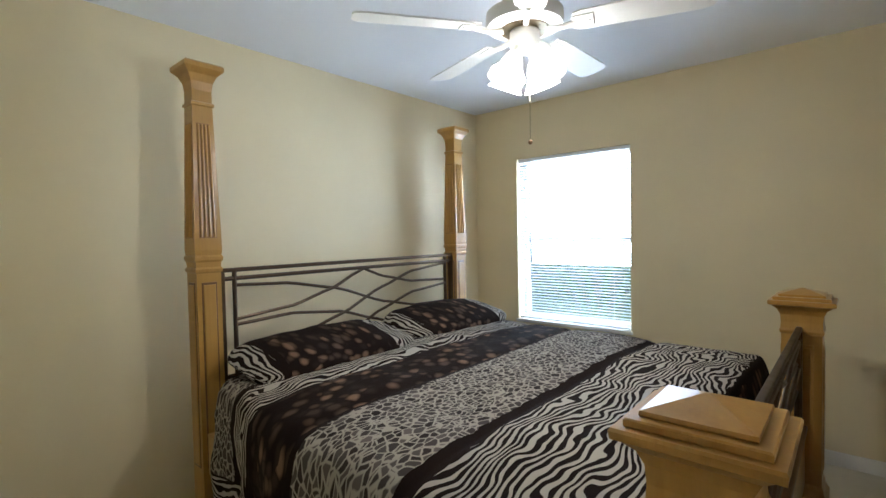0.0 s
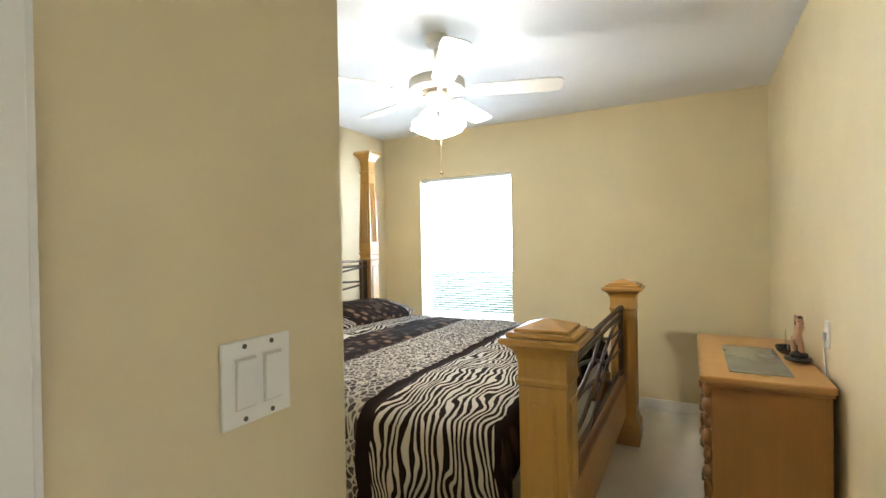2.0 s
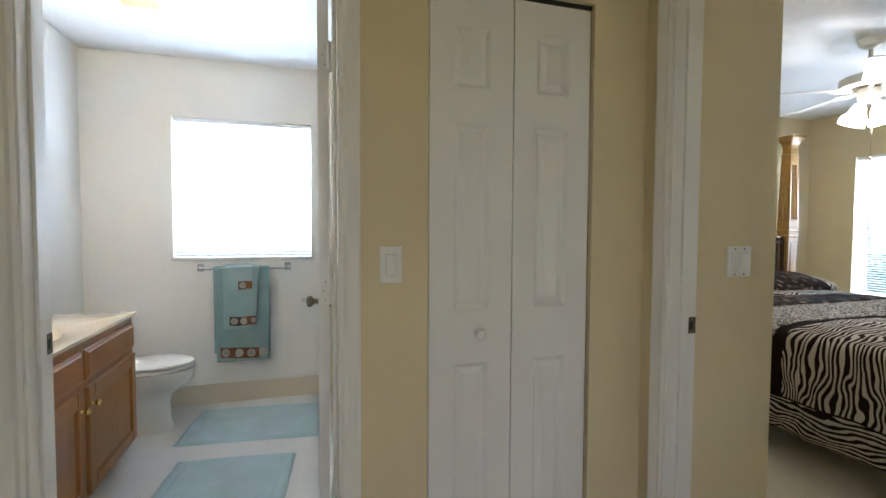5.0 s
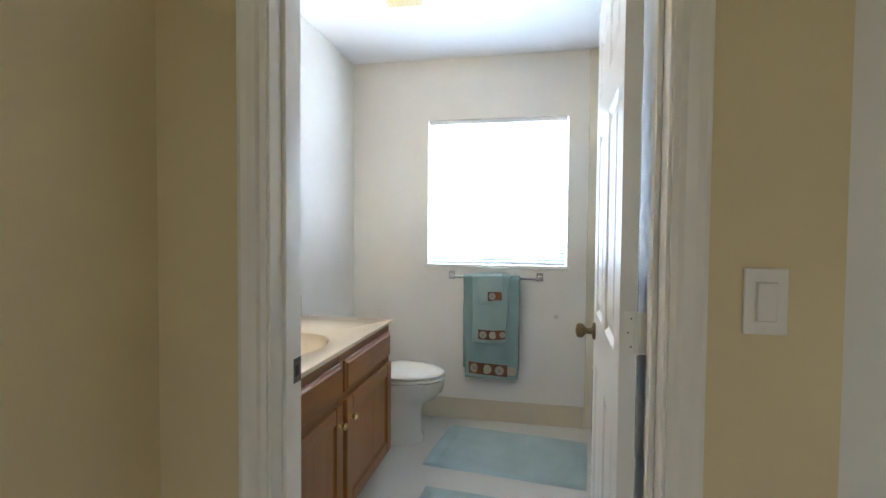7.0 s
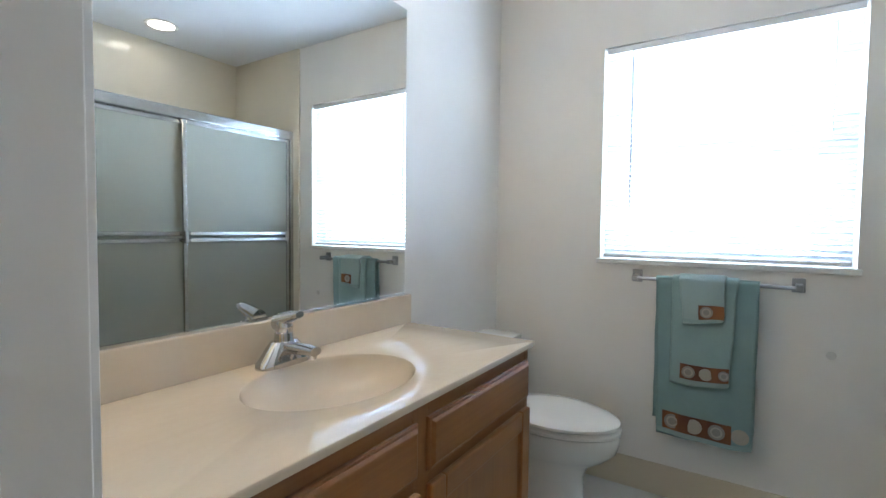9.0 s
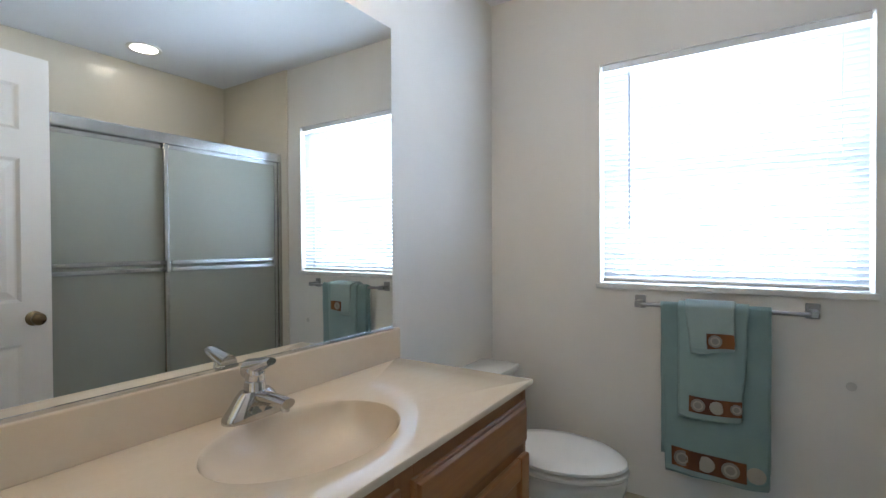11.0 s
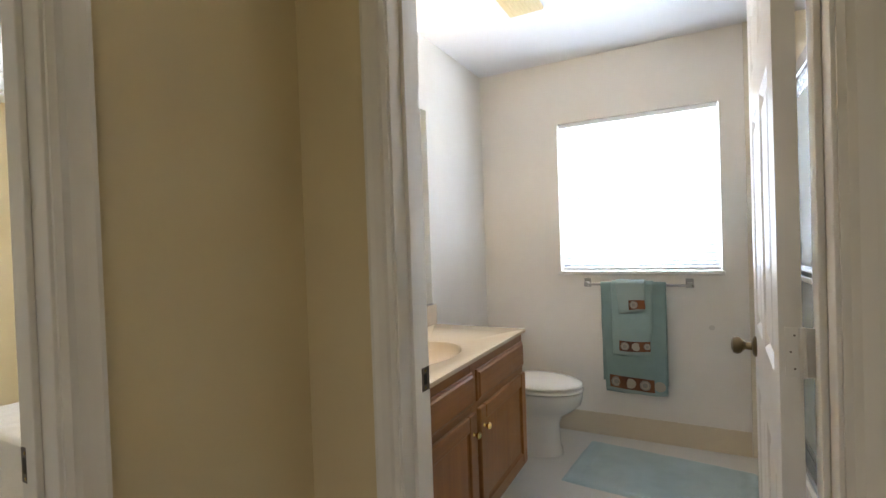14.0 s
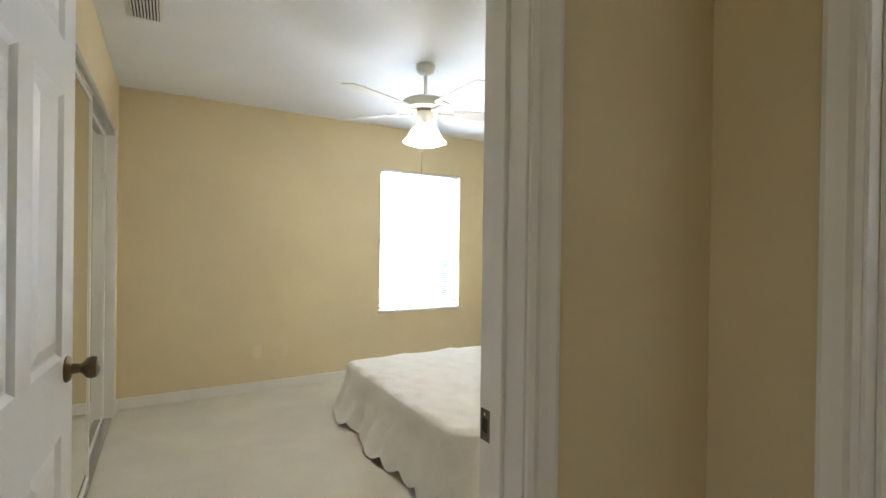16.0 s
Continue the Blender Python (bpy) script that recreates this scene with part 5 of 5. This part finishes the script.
shower = empty("shower_door", label="aluminium-framed sliding shower door with obscure glass", category="shower door")
SYD = -1.262
part("header", box(-2.274, -0.774, SYD - 0.028, SYD + 0.028, 1.788, 1.850, 0.008), ALU, shower)
part("sill_track", box(-2.274, -0.774, SYD - 0.028, SYD + 0.028, TZ + 0.001, TZ + 0.028, 0.004), ALU, shower)
for x0, x1 in ((-2.274, -2.246), (-0.802, -0.774)):
    part("side_jamb", box(x0, x1, SYD - 0.026, SYD + 0.026, TZ + 0.028, 1.788, 0.003), ALU, shower)
for x0, x1, y, front in ((-2.240, -1.475, SYD - 0.013, True), (-1.520, -0.805, SYD + 0.013, False)):
    sl = part("sliding_panel", box(x0 + 0.022, x1 - 0.022, y - 0.0025, y + 0.0025, TZ + 0.05, 1.785), FROST, shower, "grey obscure glass sliding panel")
    for a0, a1 in ((x0, x0 + 0.024), (x1 - 0.024, x1)):
        part("panel_stile", box(a0, a1, y - 0.009, y + 0.009, TZ + 0.03, 1.787, 0.003), ALU, sl)
    part("panel_rail", box(x0 + 0.024, x1 - 0.024, y - 0.008, y + 0.008, TZ + 0.03, TZ + 0.055, 0.003), ALU, sl)
    part("panel_rail", box(x0 + 0.024, x1 - 0.024, y - 0.008, y + 0.008, 1.762, 1.787, 0.003), ALU, sl)
    for z in (1.112, 1.072):
        yo = y - 0.020 if front else y - 0.012
        part("towel_bar", box(x0 + 0.03, x1 - 0.03, yo - 0.006, yo + 0.006, z - 0.012, z + 0.012, 0.004), ALU, sl)
    if front:
        for x in (x0 + 0.04, x1 - 0.012):
            part("bar_bracket", box(x - 0.012, x + 0.012, y - 0.028, y - 0.008, 1.055, 1.128, 0.005), ALU, sl)


# ---- bathroom: ceiling and floor ----
fan = empty("exhaust_fan", pose(-1.37, -2.352, H), label="yellowed plastic exhaust fan grille in the ceiling", category="vent")
part("grille_frame", box(-0.122, 0.122, -0.09, 0.09, -0.022, -0.001, 0.008), VENTYELLOW, fan)
for k in range(9):
    part("slat", box(-0.10, 0.10, -0.066 + k * 0.0165 - 0.005, -0.066 + k * 0.0165 + 0.005, -0.026, -0.0215, 0.001), VENTYELLOW, fan)
dl = empty("downlight", pose(-1.555, -0.90, H), label="lit recessed ceiling downlight with white ring", category="ceiling lamp")
part("trim_ring", lathe(((0.075, -0.001), (0.098, -0.001), (0.096, -0.008), (0.075, -0.006)), 32, None, False), TRIM, dl, "", True)
part("lens", lathe(((0.001, -0.002), (0.0745, -0.002), (0.0745, -0.004), (0.001, -0.0045)), 32), DOWNLIGHT, dl, "lit frosted lens")


def bath_mat(x0, x1, y0, y1, turn, label):
    cx, cy = (x0 + x1) / 2, (y0 + y1) / 2
    root = empty("bath_mat", pose(cx, cy, FZ + 0.0065, 0, 0, turn), label=label, category="bath mat", group="bath mats")
    hx, hy = (x1 - x0) / 2, (y1 - y0) / 2

    def at(s, t):
        a, b = 2 * s - 1, 2 * t - 1
        e = min(1 - abs(a), 1 - abs(b))
        z = 0.016 * (1 - math.exp(-e / 0.02)) + 0.002 * noise.noise(Vector((a * 7, b * 9, cx)))
        w = 0.006 * noise.noise(Vector((a * 2, b * 2, 5)))
        edge = 0.013 if 0.80 < max(abs(a), abs(b)) < 0.84 else 0
        return (hx * a + w, hy * b + w, max(0.0, z - edge * 0.5))

    p = cloth("mat_body", 50, 60, at, lambda s, t: (s, t), MATBLUE)
    p.parent = root
    return root


bath_mat(-2.10, -1.545, -2.25, -1.37, -6, "pale blue tufted bath mat on the tile floor")
bath_mat(-1.345, -0.775, -2.235, -1.61, -6, "pale blue tufted bath mat near the door")

# ---- guest room: bed, closet, vent ----
GX0, GX1, GY0, GY1, GZ = -2.25, -0.175, -5.50, -3.80, 0.328
guest = empty("guest_bed", label="low bed made up with a white scalloped coverlet", category="bed")
part("mattress", box(GX0, GX1 - 0.03, GY0 + 0.03, GY1 - 0.03, 0.18, GZ - 0.02, 0.05, None, 3), COVERLET, guest, "", True)
part("base", box(GX0, GX1 - 0.08, GY0 + 0.07, GY1 - 0.07, FZ, 0.18), COVERLET, guest)


def coverlet_at(s, t):
    """s round the foot from one side to the other, t from the middle of the top to the hem."""
    r = 0.13
    x1, y0, y1 = GX1, GY0, GY1
    L1, L2 = (x1 - r) - GX0, (y1 - y0) - 2 * r
    arc = math.pi * r / 2
    d = s * (2 * L1 + L2 + 2 * arc)
    if d < L1:
        p, nrm, mid = (GX0 + d, y0), (0, -1), (GX0 + d, (y0 + y1) / 2)
    elif d < L1 + arc:
        a = -math.pi / 2 + (d - L1) / r
        p, nrm = (x1 - r + r * math.cos(a), y0 + r + r * math.sin(a)), (math.cos(a), math.sin(a))
        mid = (x1 - r, (y0 + y1) / 2)
    elif d < L1 + arc + L2:
        p, nrm = (x1, y0 + r + d - L1 - arc), (1, 0)
        mid = (x1 - r, (y0 + y1) / 2)
    elif d < L1 + 2 * arc + L2:
        a = (d - L1 - arc - L2) / r
        p, nrm = (x1 - r + r * math.cos(a), y1 - r + r * math.sin(a)), (math.cos(a), math.sin(a))
        mid = (x1 - r, (y0 + y1) / 2)
    else:
        e = d - L1 - 2 * arc - L2
        p, nrm, mid = (x1 - r - e, y1), (0, 1), (x1 - r - e, (y0 + y1) / 2)
    if t < 0.45:
        k = t / 0.45
        x, y = mid[0] + (p[0] - mid[0]) * k, mid[1] + (p[1] - mid[1]) * k
        quilt = 0.011 * abs(math.sin(x * 14 + 2 * math.sin(y * 5))) * abs(math.sin(y * 14 + 2 * math.sin(x * 4)))
        z = GZ + 0.014 * noise.noise(Vector((x * 4, y * 4, 1))) + 0.007 * noise.noise(Vector((x * 15, y * 15, 3))) + quilt - 0.045 * max(0, k - 0.86) ** 1.2 / 0.14 ** 0.2
    else:
        k = (t - 0.45) / 0.55
        scallop = 0.042 * (1 - abs(math.sin(d * math.pi / 0.205)))
        low = FZ + 0.012 + scallop
        fold = (0.024 * math.sin(d * 11 + 1.3 * math.sin(d * 3.1)) + 0.030 * noise.noise(Vector((d * 6, k * 2, 2)))) * k
        out = 0.012 + 0.075 * k ** 0.8 + 0.05 * k ** 4 + fold
        x, y = p[0] + nrm[0] * out, p[1] + nrm[1] * out
        top_z = GZ - 0.012
        z = top_z + (low - top_z) * k ** 1.05
    return (x, y, z)


cov = cloth("coverlet", 300, 84, coverlet_at, lambda s, t: (s, t), COVERLET)
cov.parent = guest
tagged(cov, "white quilted coverlet with scalloped hem")

closet = empty("closet_doors", label="mirrored sliding closet doors in a pale aluminium track", category="closet door")
part("head_track", box(1.392, 1.47, -6.045, -3.965, 2.012, 2.045, 0.003), ALU, closet)
part("floor_track", box(1.392, 1.47, -6.045, -3.965, FZ + 0.001, FZ + 0.014, 0.002), ALU, closet)
for y0, y1, x in ((-5.02, -3.985, 1.412), (-6.03, -4.97, 1.446)):
    m = part("mirror_door", box(x, x + 0.006, y0 + 0.018, y1 - 0.018, FZ + 0.034, 1.992), MIRROR, closet)
    for a0, a1 in ((y0, y0 + 0.02), (y1 - 0.02, y1)):
        part("door_stile", box(x - 0.006, x + 0.014, a0, a1, FZ + 0.016, 2.010, 0.003), TRIM, m)
    part("door_rail", box(x - 0.006, x + 0.014, y0 + 0.02, y1 - 0.02, FZ + 0.016, FZ + 0.036, 0.003), TRIM, m)
    part("door_rail", box(x - 0.006, x + 0.014, y0 + 0.02, y1 - 0.02, 1.990, 2.010, 0.003), TRIM, m)
for y0, y1 in ((-6.0595, -6.0455), (-3.9645, -3.951)):
    tagged(put("closet_jamb", box(1.378, 1.4999, y0, y1, FZ, 2.046, 0.002), TRIM), "white-painted closet jamb", "trim", kind="structure")
tagged(put("closet_head", box(1.378, 1.4999, -6.0595, -3.951, 2.0465, 2.0495), TRIM), "white-painted closet head", "trim", kind="structure")

reg = empty("air_register", pose(1.165, -4.72, H), label="white louvred ceiling air register with black sheet for the shade between louvres", category="vent")
part("register_frame", box(-0.085, 0.085, -0.16, 0.16, -0.007, -0.0008, 0.003), TRIM, reg)
# black sheet paints the shade behind the louvres
part("slot_shade", box(-0.065, 0.065, -0.138, 0.138, -0.0085, -0.0065), DARK, reg, "black sheet for the shade between louvres")
for k in range(9):
    x = -0.058 + k * 0.0145
    part("louvre", rings([[(x - 0.003, y, -0.009), (x + 0.003, y, -0.009), (x + 0.005, y, -0.016), (x + 0.002, y, -0.016)] for y in (-0.138, 0.138)]), TRIM, reg)


tagged(put("wall_smudge", lathe(((0.001, 0), (0.016, 0), (0.014, 0.0006), (0.001, 0.0008)), 14, pose(-2.2899, -1.531, 0.693, 0, 90, 0)), painted("smudge", (0.60, 0.58, 0.53), 0.6)), "small grey patch on the bathroom wall", "wall patch", kind="structure")
